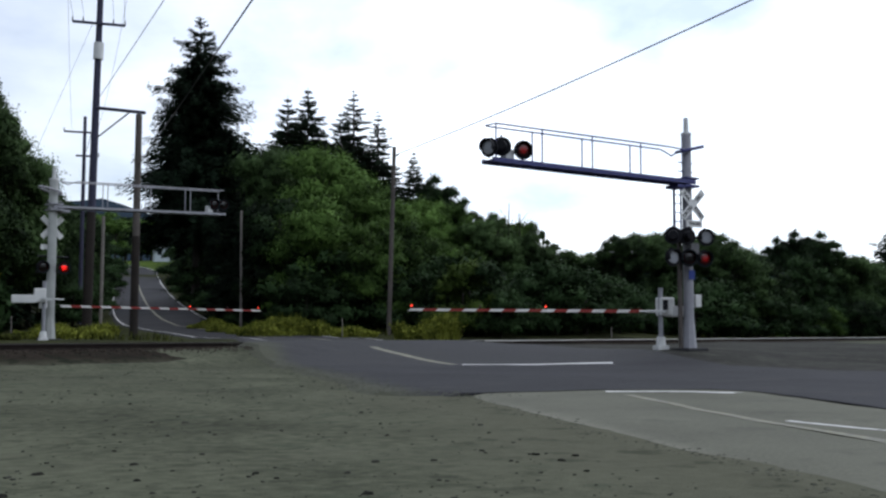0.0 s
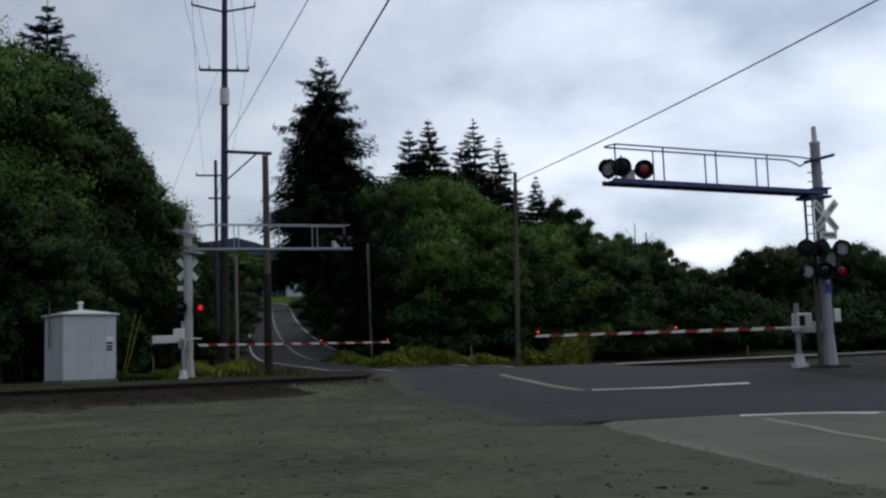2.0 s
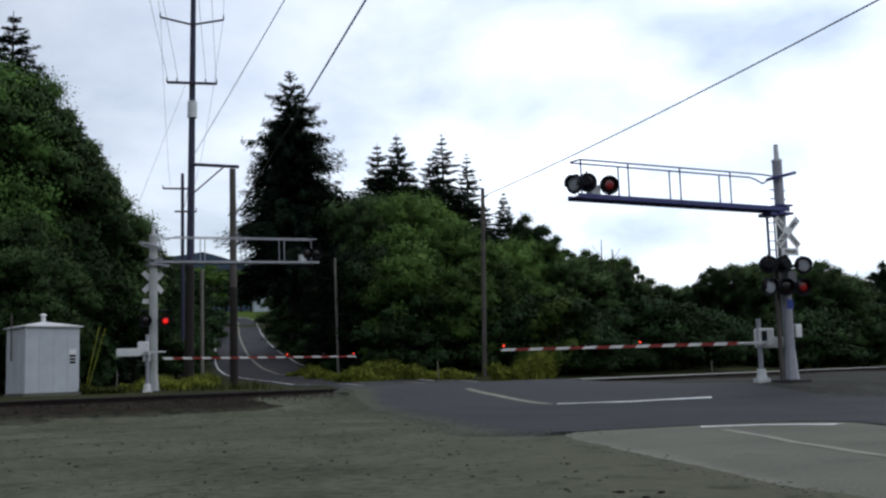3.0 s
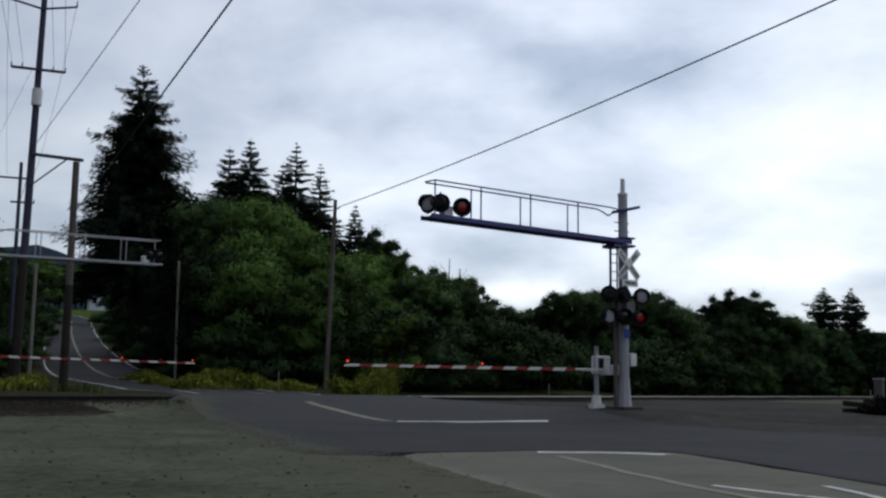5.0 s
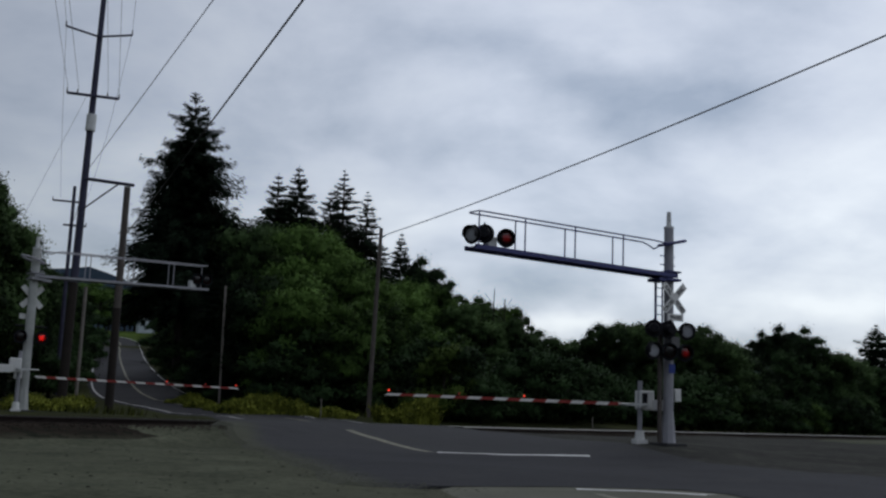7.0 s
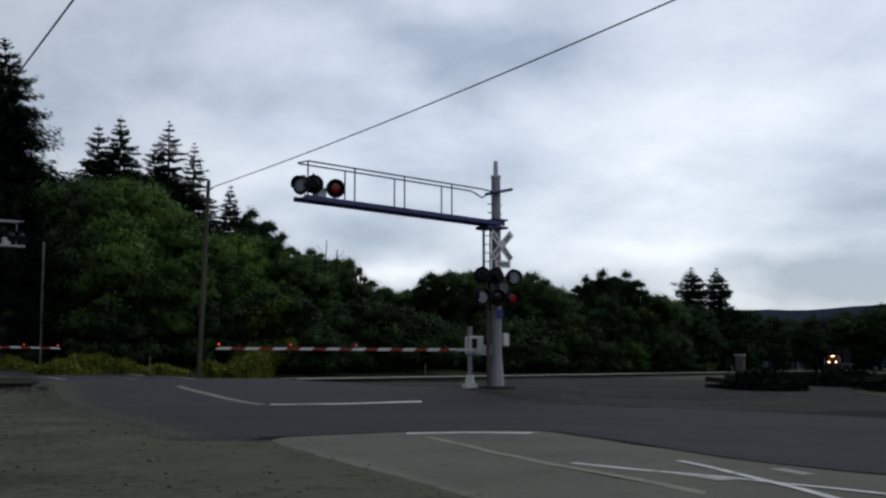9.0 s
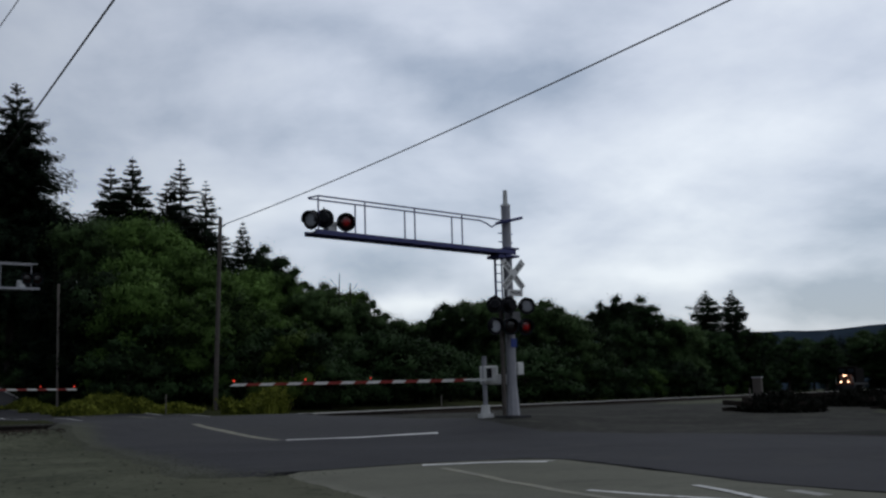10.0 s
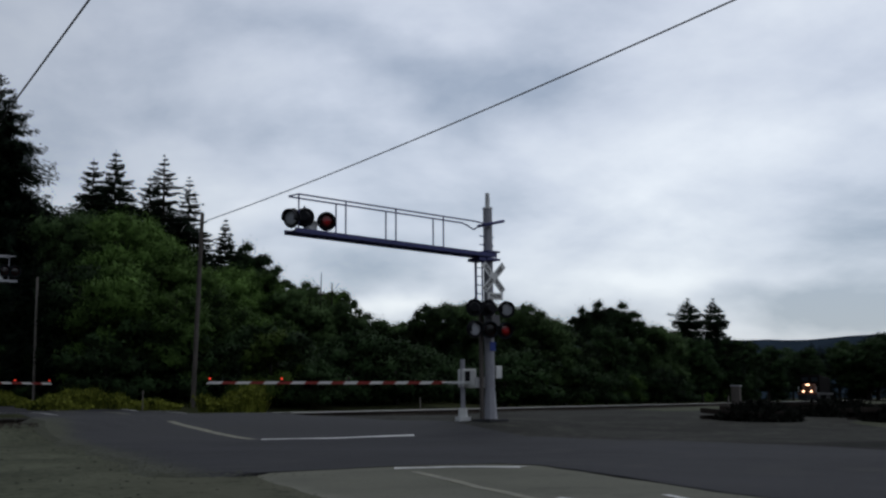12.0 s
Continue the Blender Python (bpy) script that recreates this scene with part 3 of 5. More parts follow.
def ballast_bed():
    prof = BED
    verts, faces, w = [], [], len(prof)
    us = [-45 + 1.2 * i for i in range(290)]
    for u in us:
        inside = smooth(U_ROAD[0] - 6, U_ROAD[0], u) * smooth(U_ROAD[1] + 3, U_ROAD[1], u)
        for s, z in prof:
            j = 0.05 * noise.noise((u * 0.8, s * 2, 2))
            if s > 4:
                s += 0.9 * noise.noise((u * 0.5, 3, 8)) + 0.3 * noise.noise((u * 2.1, 6, 8))
            x, y, _ = on_track(u, s + 2 * j, 0)
            foot = land(x, y) + (-0.06 if s > 4 else 0.04 if u < 42 else -0.02)
            verts.append((x, y, max(RAIL_TOP - 0.14 + z, foot if abs(s) > 1.8 else 0) + (j if s < 3.5 else 0) - 0.3 * inside))
    for i in range(len(us) - 1):
        for c in range(w - 1):
            faces.append((i * w + c, i * w + c + 1, (i + 1) * w + c + 1, (i + 1) * w + c))
    return mesh_of("ballast_bed", verts, faces, ("ballast",), smooth=True)


def rail_mesh(length, worn):
    bm = bmesh.new()
    box(bm, -0.07, 0, -0.17, 0.07, length, -0.15)
    box(bm, -0.012, 0, -0.15, 0.012, length, -0.045)
    box(bm, -0.036, 0, -0.05, 0.036, length, -worn)
    # head band, worn metres high; its colour carries or lacks the sky's glint
    box(bm, -0.036, 0, -worn, 0.036, length, 0.0, 0.006, 1)
    return bm


def railway():
    bed = tagged(new("railway_track", ballast_bed()), "single railway track on dark stone ballast", "railway track", kind="structure")
    ry = -math.degrees(TRACK_AZ)
    for s in (0.74, -0.74):
        for u, length, head, label in ((-45, 84.0, "rail_dull", "rusty steel rail, its head painted dark without the glint"), (39.0, 261.0, "rail_glint", "rusty steel rail with a sky glint painted on its head")):
            x, y, _ = on_track(u, s, 0)
            part("rail", rail_mesh(length, 0.030 if head == "rail_dull" else 0.048), ("rail", head), bed, label, pose(x, y, RAIL_TOP, 0, 0, ry))
    bm = box(bmesh.new(), -1.3, -0.11, -0.2, 1.3, 0.11, -0.0, 0.012)
    first = None
    u = -34.0
    while u < 78:
        if not U_ROAD[0] - 1 < u < U_ROAD[1] + 1:
            x, y, _ = on_track(u, random.uniform(-0.04, 0.04), 0)
            m = pose(x, y, RAIL_TOP - 0.155 + random.uniform(-0.01, 0.01), 0, 0, ry + random.uniform(-1, 1))
            if first is None:
                first = part("tie", bm, "tie", bed, "", m)
            else:
                ob = new("tie", first.data)
                ob.parent, ob.matrix_basis = bed, m
        u += 0.53
    bm = bmesh.new()
    while u < 290:
        x, y, _ = on_track(u, 0, 0)
        bmesh.ops.create_cube(bm, size=1, matrix=pose(x, y, RAIL_TOP - 0.25, 0, 0, ry) @ Matrix.Diagonal((2.6, 0.22, 0.18, 1)))
        u += 1.06
    tagged(part("far_ties", bm, "tie", bed), kind="stuff")


railway()


# ---- the crossing signals ----
BULBS = []


def lamp_head(parent, x, y, z, turn, lit=None, lens="lens", glowing="bulb"):
    """A black flashing-light head: round background, barrel, hood, lens and a turning bulb."""
    bm = bmesh.new()
    bmesh.ops.create_cone(bm, cap_ends=True, segments=28, radius1=0.275, radius2=0.275, depth=0.02, matrix=pose(0, -0.02, 0, 90))
    head = part("lamp_head", bm, "black", parent, "black round background of a flashing light", pose(x, y, z, 0, 0, turn))
    bm = bmesh.new()
    tube(bm, (0, 0.0, 0), (0, 0.24, 0), 0.17, 0.13, 20)
    tube(bm, (0, 0.1, 0), (0, 0.12, 0.30), 0.025)
    part("barrel", bm, "black", head)
    n = 18
    verts, faces = [], []
    for k in range(n + 1):
        a = radians(-25 + 230 * k / n)
        for rr in (0.205, 0.220):
            for yy, dz in ((-0.03, 0), (-0.22, 0.02)):
                verts.append((rr * math.cos(a), yy, rr * math.sin(a) + dz))
    for k in range(n):
        b = 4 * k
        faces += [(b, b + 4, b + 5, b + 1), (b + 2, b + 3, b + 7, b + 6), (b + 1, b + 5, b + 7, b + 3), (b, b + 2, b + 6, b + 4)]
    ob = new("hood", mesh_of("hood", verts, faces, ("black",)))
    ob.parent = head
    bm = bmesh.new()
    bmesh.ops.create_uvsphere(bm, u_segments=20, v_segments=8, radius=0.195, matrix=Matrix.Translation((0, -0.055, 0)) @ Matrix.Diagonal((1, 0.22, 1, 1)))
    part("lens", bm, lens, head, "round red lens" if lens == "lens" else "round clear grey lens")
    if lit is not None:
        bm = bmesh.new()
        bmesh.ops.create_cone(bm, cap_ends=True, segments=14, radius1=0.10, radius2=0.10, depth=0.012, matrix=pose(0, -0.012, 0, 90))
        for f in bm.faces:
            f.material_index = 0 if f.normal.y < -0.5 else 1
        bulb = part("bulb", bm, (glowing, "black"), head, "glowing red bulb reflector", pose(0, -0.045, 0))
        BULBS.append((bulb, lit))
    return head


def board(bm, cx, cz, length, height, angle, y, thick=0.02):
    bmesh.ops.create_cube(bm, size=1, matrix=pose(cx, y, cz, 0, angle, 0) @ Matrix.Diagonal((length, thick, height, 1)))
    return bm


def letters(parent, text, size, m, name="lettering"):
    cu = bpy.data.curves.new(name, "FONT")
    cu.body, cu.size, cu.align_x, cu.align_y, cu.extrude, cu.offset = text, size, "CENTER", "CENTER", 0.002, 0.004
    cu.materials.append(M["black"])
    tmp = new(name, cu)
    me = bpy.data.meshes.new_from_object(tmp.evaluated_get(bpy.context.evaluated_depsgraph_get()))
    bpy.data.objects.remove(tmp)
    ob = new(name, me)
    ob.parent, ob.matrix_basis = parent, m
    return ob


def cantilever_signal(m, label, arm_len, heads, arm_heads, steel="arm_steel", tip_rise=0.10, arm_z=5.24, ladder=True, girth=1.0, beam=0.13, rail=0.98, buck_x=0.0, buck_z=4.53, mast_mat="aluminium", posts=(0.985, 0.775, 0.535, 0.29)):
    """A mast with an overhead arm and walkway, a crossbuck and flashing lights. It faces -y; the arm reaches to -x."""
    sig = tagged(new("crossing_signal"), label, "railroad signal", group="crossing signals")
    sig.matrix_basis = m
    bm = bmesh.new()
    box(bm, -0.42, -0.42, -0.3, 0.42, 0.42, 0.05, 0.03)
    part("footing", bm, "new_asphalt", sig, "dark footing block under the mast")
    bm = bmesh.new()
    tube(bm, (0, 0, 0.05), (0, 0, 0.95), 0.27 * girth, 0.19 * girth, 8)
    tube(bm, (0, 0, 0.9), (0, 0, 6.80), 0.185 * girth, 0.175 * girth, 20)
    part("mast", bm, mast_mat, sig, "grey aluminium mast with a flared base")
    bm = bmesh.new()
    tube(bm, (0, 0, 6.78), (0, 0, 6.84), 0.19 * girth, 0.19 * girth, 20)
    tube(bm, (0, 0, 6.82), (0, 0, 7.32), 0.085, 0.07, 12)
    part("mast_cap", bm, "galvanised", sig, "pale cap tube on the mast")
    bm = bmesh.new()
    a, b = Vector((0.1, -0.28, arm_z)), Vector((-arm_len, -0.28, arm_z + tip_rise))
    for dy in (0.0, 0.56):
        d = Vector((0, dy, 0))
        q = (b - a).to_track_quat("X", "Z").to_matrix().to_4x4()
        bmesh.ops.create_cube(bm, size=1, matrix=Matrix.Translation((a + b) / 2 + d) @ q @ Matrix.Diagonal(((b - a).length, 0.07, beam, 1)))
    for k in range(14):
        p = a + (b - a) * (k + 0.5) / 14
        box(bm, p.x - 0.02, p.y, p.z - 0.07, p.x + 0.02, p.y + 0.56, p.z - 0.03)
    part("arm", bm, steel, sig, "long overhead arm beam with a walkway")
    bm = bmesh.new()
    q = (b - a).to_track_quat("X", "Z").to_matrix().to_4x4()
    bmesh.ops.create_cube(bm, size=1, matrix=Matrix.Translation((a + b) / 2 + Vector((0, 0.28, 0.0))) @ q @ Matrix.Diagonal(((b - a).length, 0.5, 0.025, 1)))
    part("walkway", bm, steel, sig)
    bm = bmesh.new()
    box(bm, -0.34, -0.32, arm_z - 0.16, 0.24, 0.36, arm_z - 0.09)
    box(bm, -0.30, -0.32, arm_z + 0.10, 0.24, 0.36, arm_z + 0.15)
    box(bm, -0.62, -0.28, arm_z - 0.2, -0.2, 0.30, arm_z - 0.1)
    part("arm_bracket", bm, steel, sig)
    for dy in (-0.25, 0.25):
        for f in posts:
            p = a + (b - a) * f
            if f > 0.98 and dy > 0:
                continue
            part("railing_post", tube(bmesh.new(), (p.x, dy, p.z), (p.x, dy, p.z + rail), 0.022, sides=8), steel, sig)
        pa, pb = a + (b - a) * 0.985, a + (b - a) * 0.13
        pts = [(pa.x, dy, pa.z + rail), (pb.x, dy, pb.z + rail)]
        if dy < 0:
            pts += [(-0.05, -0.14, pb.z + rail - 0.02)]
        else:
            pts += [(pb.x + 0.22, dy, pb.z + rail - 0.06), (pb.x + 0.48, dy, pb.z + rail - 0.17), (-0.33, 0.06, pb.z + rail - 0.08)]
        part("handrail", polyline(bmesh.new(), pts, 0.024, 8), steel, sig)
    p = a + (b - a) * 0.985
    part("end_rail", tube(bmesh.new(), (p.x, -0.25, p.z + rail), (p.x - 0.02, 0.25, p.z + rail + 0.02), 0.022, sides=8), steel, sig)
    bm = bmesh.new()
    for k in range(16):
        t0, t1 = radians(360 * k / 16), radians(360 * (k + 1) / 16)
        tube(bm, (0.14 + 0.48 * math.cos(t0), 0.34 * math.sin(t0), 6.33 + 0.12 * math.cos(t0)), (0.14 + 0.48 * math.cos(t1), 0.34 * math.sin(t1), 6.33 + 0.12 * math.cos(t1)), 0.05, sides=6)
    part("ladder_hoop", bm, steel, sig)
    for k in range(3):
        part("step_bolt", tube(bmesh.new(), (-0.36, 0, 5.32 + 0.28 * k), (0.26, 0, 5.32 + 0.28 * k), 0.018, sides=6), steel, sig)
    # the ladder up the mast
    bm = bmesh.new()
    for x, rr in ((-0.50, 0.042), (-0.22, 0.028)) if ladder else ():
        tube(bm, (x, 0.05, 3.3), (x, 0.05, 5.1), rr, sides=6)
    for k in range(6) if ladder else ():
        tube(bm, (-0.50, 0.05, 3.45 + 0.28 * k), (-0.22, 0.05, 3.45 + 0.28 * k), 0.016, sides=6)
    if ladder:
        part("ladder", bm, steel, sig, "dark steel ladder beside the mast")
        part("cable_duct", box(bmesh.new(), -0.36, 0.0, -0.1, -0.25, 0.11, 3.4, 0.01), "grey_wood", sig, "dark cable duct behind the mast")
    # crossbuck
    cz = buck_z
    for ang, y in ((45, -0.24), (-45, -0.265)):
        bl = part("crossbuck_blade", board(bmesh.new(), buck_x, cz, 1.22, 0.23, ang, y), "sign_white", sig, "white crossbuck blade with worn black lettering")
        words = ("RAIL", "ROAD") if ang == 45 else ("CROSS", "ING")
        for side, wd in ((-1, words[0]), (1, words[1])):
            c = math.cos(radians(ang))
            letters(bl, wd, 0.165, pose(buck_x + side * 0.34 * c, y - 0.013, cz - side * 0.34 * math.sin(radians(ang)), 90, ang, 0))
    plate = part("tracks_plate", board(bmesh.new(), 0.06, 3.93, 0.66, 0.22, 0, -0.24), "sign_white", sig, "small white plate under the crossbuck")
    letters(plate, "TRACKS", 0.13, pose(0.06, -0.253, 3.93, 90, 0, 0))
    for z in (3.52, 2.84):
        part("lamp_crossarm", tube(bmesh.new(), (-0.75, -0.06, z), (0.60, -0.06, z), 0.04), "black", sig)
    part("junction_box", box(bmesh.new(), -0.14, -0.3, 2.98, 0.2, -0.15, 3.32, 0.01), "grey_metal", sig, "grey junction box between the lamps")
    part("blue_plate", board(bmesh.new(), -0.02, 2.33, 0.25, 0.28, 0, -0.18, 0.01), "blue_plate", sig, "small blue emergency notice plate")
    part("side_box", box(bmesh.new(), 0.17, -0.14, 1.32, 0.42, 0.14, 1.72, 0.015), "white_metal", sig, "white junction box on the mast")
    for h in heads:
        lamp_head(sig, *h)
    for fx, dy, dz, turn, lit, lens in arm_heads:
        p = a + (b - a) * fx
        part("lamp_post", tube(bmesh.new(), (p.x, dy * 0.8, p.z + 0.05), (p.x, dy, p.z + dz + 0.25), 0.03), "black", sig)
        lamp_head(sig, p.x, dy, p.z + dz, turn, lit, lens)
    p = a + (b - a) * 0.91
    part("relay_box", box(bmesh.new(), p.x - 0.16, -0.12, p.z + 0.03, p.x + 0.16, 0.16, p.z + 0.38, 0.03), "galvanised", sig, "pale junction box on the arm")
    return sig


def crossing_gate(m, label, arm_len, droop=0.0, tail=0.45, height=1.14, flashing=((0.70, "d"), (0.42, "c")), facing=-1, drop=0.0):
    """A gate mechanism on a stub mast, with a lowered striped arm that reaches to -x."""
    g = tagged(new("crossing_gate"), label, "railroad gate", group="crossing gates")
    g.matrix_basis = m
    bm = bmesh.new()
    box(bm, -0.19, -0.19, -0.1, 0.19, 0.19, 0.06)
    tube(bm, (0, 0, 0.05), (0, 0, 0.34), 0.16, 0.13, 10)
    part("base", bm, "white_metal", g, "white cast base")
    part("stub_mast", tube(bmesh.new(), (0, 0, 0.3), (0, 0, height + 0.75), 0.075, sides=14), "aluminium", g, "grey stub mast")
    bm = bmesh.new()
    box(bm, -0.06, -0.2, height - 0.14, 0.40, 0.26, height + 0.44, 0.03)
    part("mechanism", bm, "white_metal", g, "white gate mechanism housing")
    bm = bmesh.new()
    box(bm, -0.02, -0.212, height - 0.04, 0.16, -0.2, height + 0.36)
    part("cover_plate", bm, "black", g)
    bm = bmesh.new()
    tube(bm, (0.1, -0.3, height), (0.1, 0.34, height), 0.05)
    box(bm, -0.35, -0.30, height - 0.04, 0.15, -0.25, height + 0.04)
    box(bm, -0.35, 0.29, height - 0.04, 0.15, 0.34, height + 0.04)
    polyline(bm, [(-0.35, -0.28, height), (-0.75, -0.05, height)], 0.03)
    polyline(bm, [(-0.35, 0.32, height), (-0.75, 0.05, height)], 0.03)
    part("pivot_frame", bm, "galvanised", g, "pale pivot frame")
    for y in (-0.30, 0.30):
        part("counterweight", box(bmesh.new(), 0.30, y - 0.04, height - 0.16, 0.30 + tail, y + 0.04, height + 0.16, 0.01), "white_metal", g, "white counterweight plate")
    height -= drop
    n = int(round((arm_len - 0.7) / 0.407))
    x0 = -0.7
    step = (arm_len - 0.7) / n
    for k in range(n):
        z0 = height - droop * (k * step)
        z1 = height - droop * ((k + 1) * step)
        xa, xb = x0 - k * step, x0 - (k + 1) * step
        hgt = 0.050 - 0.014 * k / n
        bm = bmesh.new()
        vs = [bm.verts.new(v) for v in ((xa, -0.02, z0 - hgt), (xb, -0.02, z1 - hgt), (xb + 0.09, -0.02, z1 + hgt), (xa + 0.09, -0.02, z0 + hgt), (xa, 0.02, z0 - hgt), (xb, 0.02, z1 - hgt), (xb + 0.09, 0.02, z1 + hgt), (xa + 0.09, 0.02, z0 + hgt))]
        for f in ((0, 1, 2, 3), (7, 6, 5, 4), (0, 4, 5, 1), (3, 2, 6, 7), (1, 5, 6, 2), (0, 3, 7, 4)):
            bm.faces.new([vs[i] for i in f])
        part("arm_stripe", bm, "red_stripe" if (n - k) % 2 == 0 else "white_stripe", g, "red reflective stripe of the arm" if (n - k) % 2 == 0 else "white reflective stripe of the arm")
    for f, which in ((0.985, None), *flashing):
        x = x0 - (arm_len - 0.7) * f
        z = height - droop * (arm_len - 0.7) * f
        lamp = part("arm_light", box(bmesh.new(), x - 0.035, -0.03, z + 0.04, x + 0.035, 0.03, z + 0.08), "black", g)
        bm = bmesh.new()
        bmesh.ops.create_uvsphere(bm, u_segments=12, v_segments=8, radius=0.034)
        for fc in bm.faces:
            fc.material_index = 1 if which and fc.calc_center_median().y * facing < 0 else 0
        bulb = part("bulb", bm, ("red_light", "dark_lens"), lamp, "small red gate arm light", pose(x, 0, z + 0.12))
        if which:
            BULBS.append((bulb, which))
    return g


A, B = "a", "b"
MAST = (7.57, 33.08)
cantilever_signal(pose(*MAST, land(*MAST), 0, 0, 30), "grey cantilever crossing signal with crossbuck and black flashing lights", 7.46,
                  [(-0.86, -0.28, 3.52, 140, None, "grey_lens"), (-0.30, -0.32, 3.52, 165, None, "lens"), (0.50, -0.28, 3.52, -24, None, "grey_lens"),
                   (-0.90, -0.28, 2.84, -10, None, "grey_lens"), (-0.26, -0.32, 2.84, -32, B, "lens"), (0.42, -0.28, 2.84, -22, A, "lens")],
                  [(1.008, -0.2, 0.33, -66, None, "grey_lens"), (0.942, -0.05, 0.44, 142, None, "lens"), (0.858, -0.2, 0.37, -26, A, "lens")], girth=0.86, rail=1.03)
GATE = (6.77, 33.5)
crossing_gate(pose(*GATE, land(*GATE) + 0.06, 0, 0, 14), "lowered red and white striped crossing gate beside the road", 8.2)
LMAST = spot(20.55, 47.5)
cantilever_signal(pose(*LMAST, land(*LMAST), 0, 0, 222), "grey cantilever crossing signal seen from behind across the track", 8.15,
                  [(-0.45, 0.25, 3.05, 155, A, "lens", "bright_bulb"), (0.45, 0.25, 3.05, 170, None, "lens")],
                  [(0.93, 0.2, 0.45, 160, B, "lens"), (0.99, 0.2, 0.45, 160, None, "lens")], steel="aluminium", tip_rise=0.3, arm_z=5.62, ladder=False, girth=1.0, beam=0.10, rail=1.12, buck_x=-0.08, buck_z=4.78, mast_mat="weathered")
LGATE = spot(20.85, 46.6)
crossing_gate(pose(*LGATE, land(*LGATE) + 0.03, 0, 0, 205), "lowered red and white striped crossing gate across the track", 9.15, 0.012, 0.95, height=1.66, flashing=((0.82, "d"), (0.625, "c")), facing=1, drop=0.28)


# ---- the instrument hut ----
def hut(m):
    h = tagged(new("instrument_hut"), "pale grey metal instrument hut with hipped roof by the track", "equipment hut")
    h.matrix_basis = m
    w, d, z = 1.10, 0.98, 2.50
    part("plinth", box(bmesh.new(), -w - 0.05, -d - 0.05, -0.8, w + 0.05, d + 0.05, -0.10), "old_asphalt", h, "concrete plinth")
    part("body", box(bmesh.new(), -w, -d, -0.10, w, d, z, 0.015), "hut_metal", h, "pale grey metal walls")
    for x in (-0.52, 0.04, 0.60):
        part("seam", box(bmesh.new(), x - 0.012, -d - 0.012, -0.08, x + 0.012, -d + 0.002, z - 0.03), "hut_metal", h)
    for y in (-0.35, 0.3):
        part("seam", box(bmesh.new(), -w - 0.012, y - 0.012, -0.08, -w + 0.002, y + 0.012, z - 0.03), "hut_metal", h)
    bm = bmesh.new()
    e = 0.10
    b = [bm.verts.new(v) for v in ((-w - e, -d - e, z), (w + e, -d - e, z), (w + e, d + e, z), (-w - e, d + e, z))]
    b2 = [bm.verts.new((v.co.x, v.co.y, z + 0.05)) for v in b]
    top = [bm.verts.new(v) for v in ((-0.12, -0.12, z + 0.26), (0.12, -0.12, z + 0.26), (0.12, 0.12, z + 0.26), (-0.12, 0.12, z + 0.26))]
    bm.faces.new(b[::-1])
    for lo, hi in ((b, b2), (b2, top)):
        for k in range(4):
            bm.faces.new((lo[k], lo[(k + 1) % 4], hi[(k + 1) % 4], hi[k]))
    bm.faces.new(top)
    part("roof", bm, "galvanised", h, "low hipped metal roof")
    bm = bmesh.new()
    tube(bm, (0, 0, z + 0.2), (0, 0, z + 0.52), 0.09, 0.09, 14)
    tube(bm, (0, 0, z + 0.52), (0, 0, z + 0.60), 0.16, 0.05, 14)
    part("vent", bm, "white_metal", h, "white roof vent")
    part("conduit", tube(bmesh.new(), (-w - 0.1, 0.2, 1.2), (-w - 0.1, 0.2, z + 0.55), 0.03, sides=8), "grey_wood", h)
    notice = part("notice", box(bmesh.new(), 0.66, -d - 0.01, 1.02, 0.96, -d + 0.001, 1.62), "sign_white", h, "small white notice with dark bars")
    bm = bmesh.new()
    for zz, hz in ((1.30, 0.10), (1.17, 0.09), (1.04, 0.10)):
        box(bm, 0.68, -d - 0.014, zz, 0.94, -d - 0.01, zz + hz)
    part("notice_bars", bm, "black", notice)


HUT = spot(25.95, 45.8)
hut(pose(*HUT, land(*HUT) + 0.22, 0, 0, 48))


# ---- poles and wires ----
def pole(name, az, r, top, r0, r1, label, mat="wood", lean=(0, 0), butt=0.0):
    x, y = spot(az, r)
    z = land(x, y)
    ob = tagged(new(name), label, "utility pole", group="utility poles")
    ob.matrix_basis = pose(x, y, z)
    bm = bmesh.new()
    tube(bm, (0, 0, -0.5), (lean[0], lean[1], top - z), r0, r1, 14)
    part("shaft", bm, mat, ob)
    if butt:
        k = butt / (top - z)
        part("butt", tube(bmesh.new(), (0, 0, -0.5), (lean[0] * k, lean[1] * k, butt), r0 + 0.02, r0 + (r1 - r0) * k + 0.012, 14), "creosote", ob, "darker lower part of the pole")
    return ob, (x, y, z)


def arm_with_pins(parent, z, half, ang, drop=0.0, y=-0.2, pins=(-1, -0.6, 0.55, 1), x0=0.0):
    bm = bmesh.new()
    c, s = math.cos(radians(ang)), math.sin(radians(ang))
    if drop:
        for sd in (-1, 1):
            tube(bm, (x0, y, z - drop), (x0 + sd * half * c, y + sd * half * s, z), 0.06, sides=6)
    else:
        bmesh.ops.create_cube(bm, size=1, matrix=pose(x0, y, z, 0, 0, ang) @ Matrix.Diagonal((2 * half, 0.1, 0.13, 1)))
    arm = part("crossarm", bm, "wood", parent, "wooden crossarm")
    for k in pins:
        px, py = x0 + k * half * c, y + k * half * s
        part("insulator", tube(bmesh.new(), (px, py, z), (px, py, z + 0.28), 0.05, 0.03, 8), "insulator", arm)


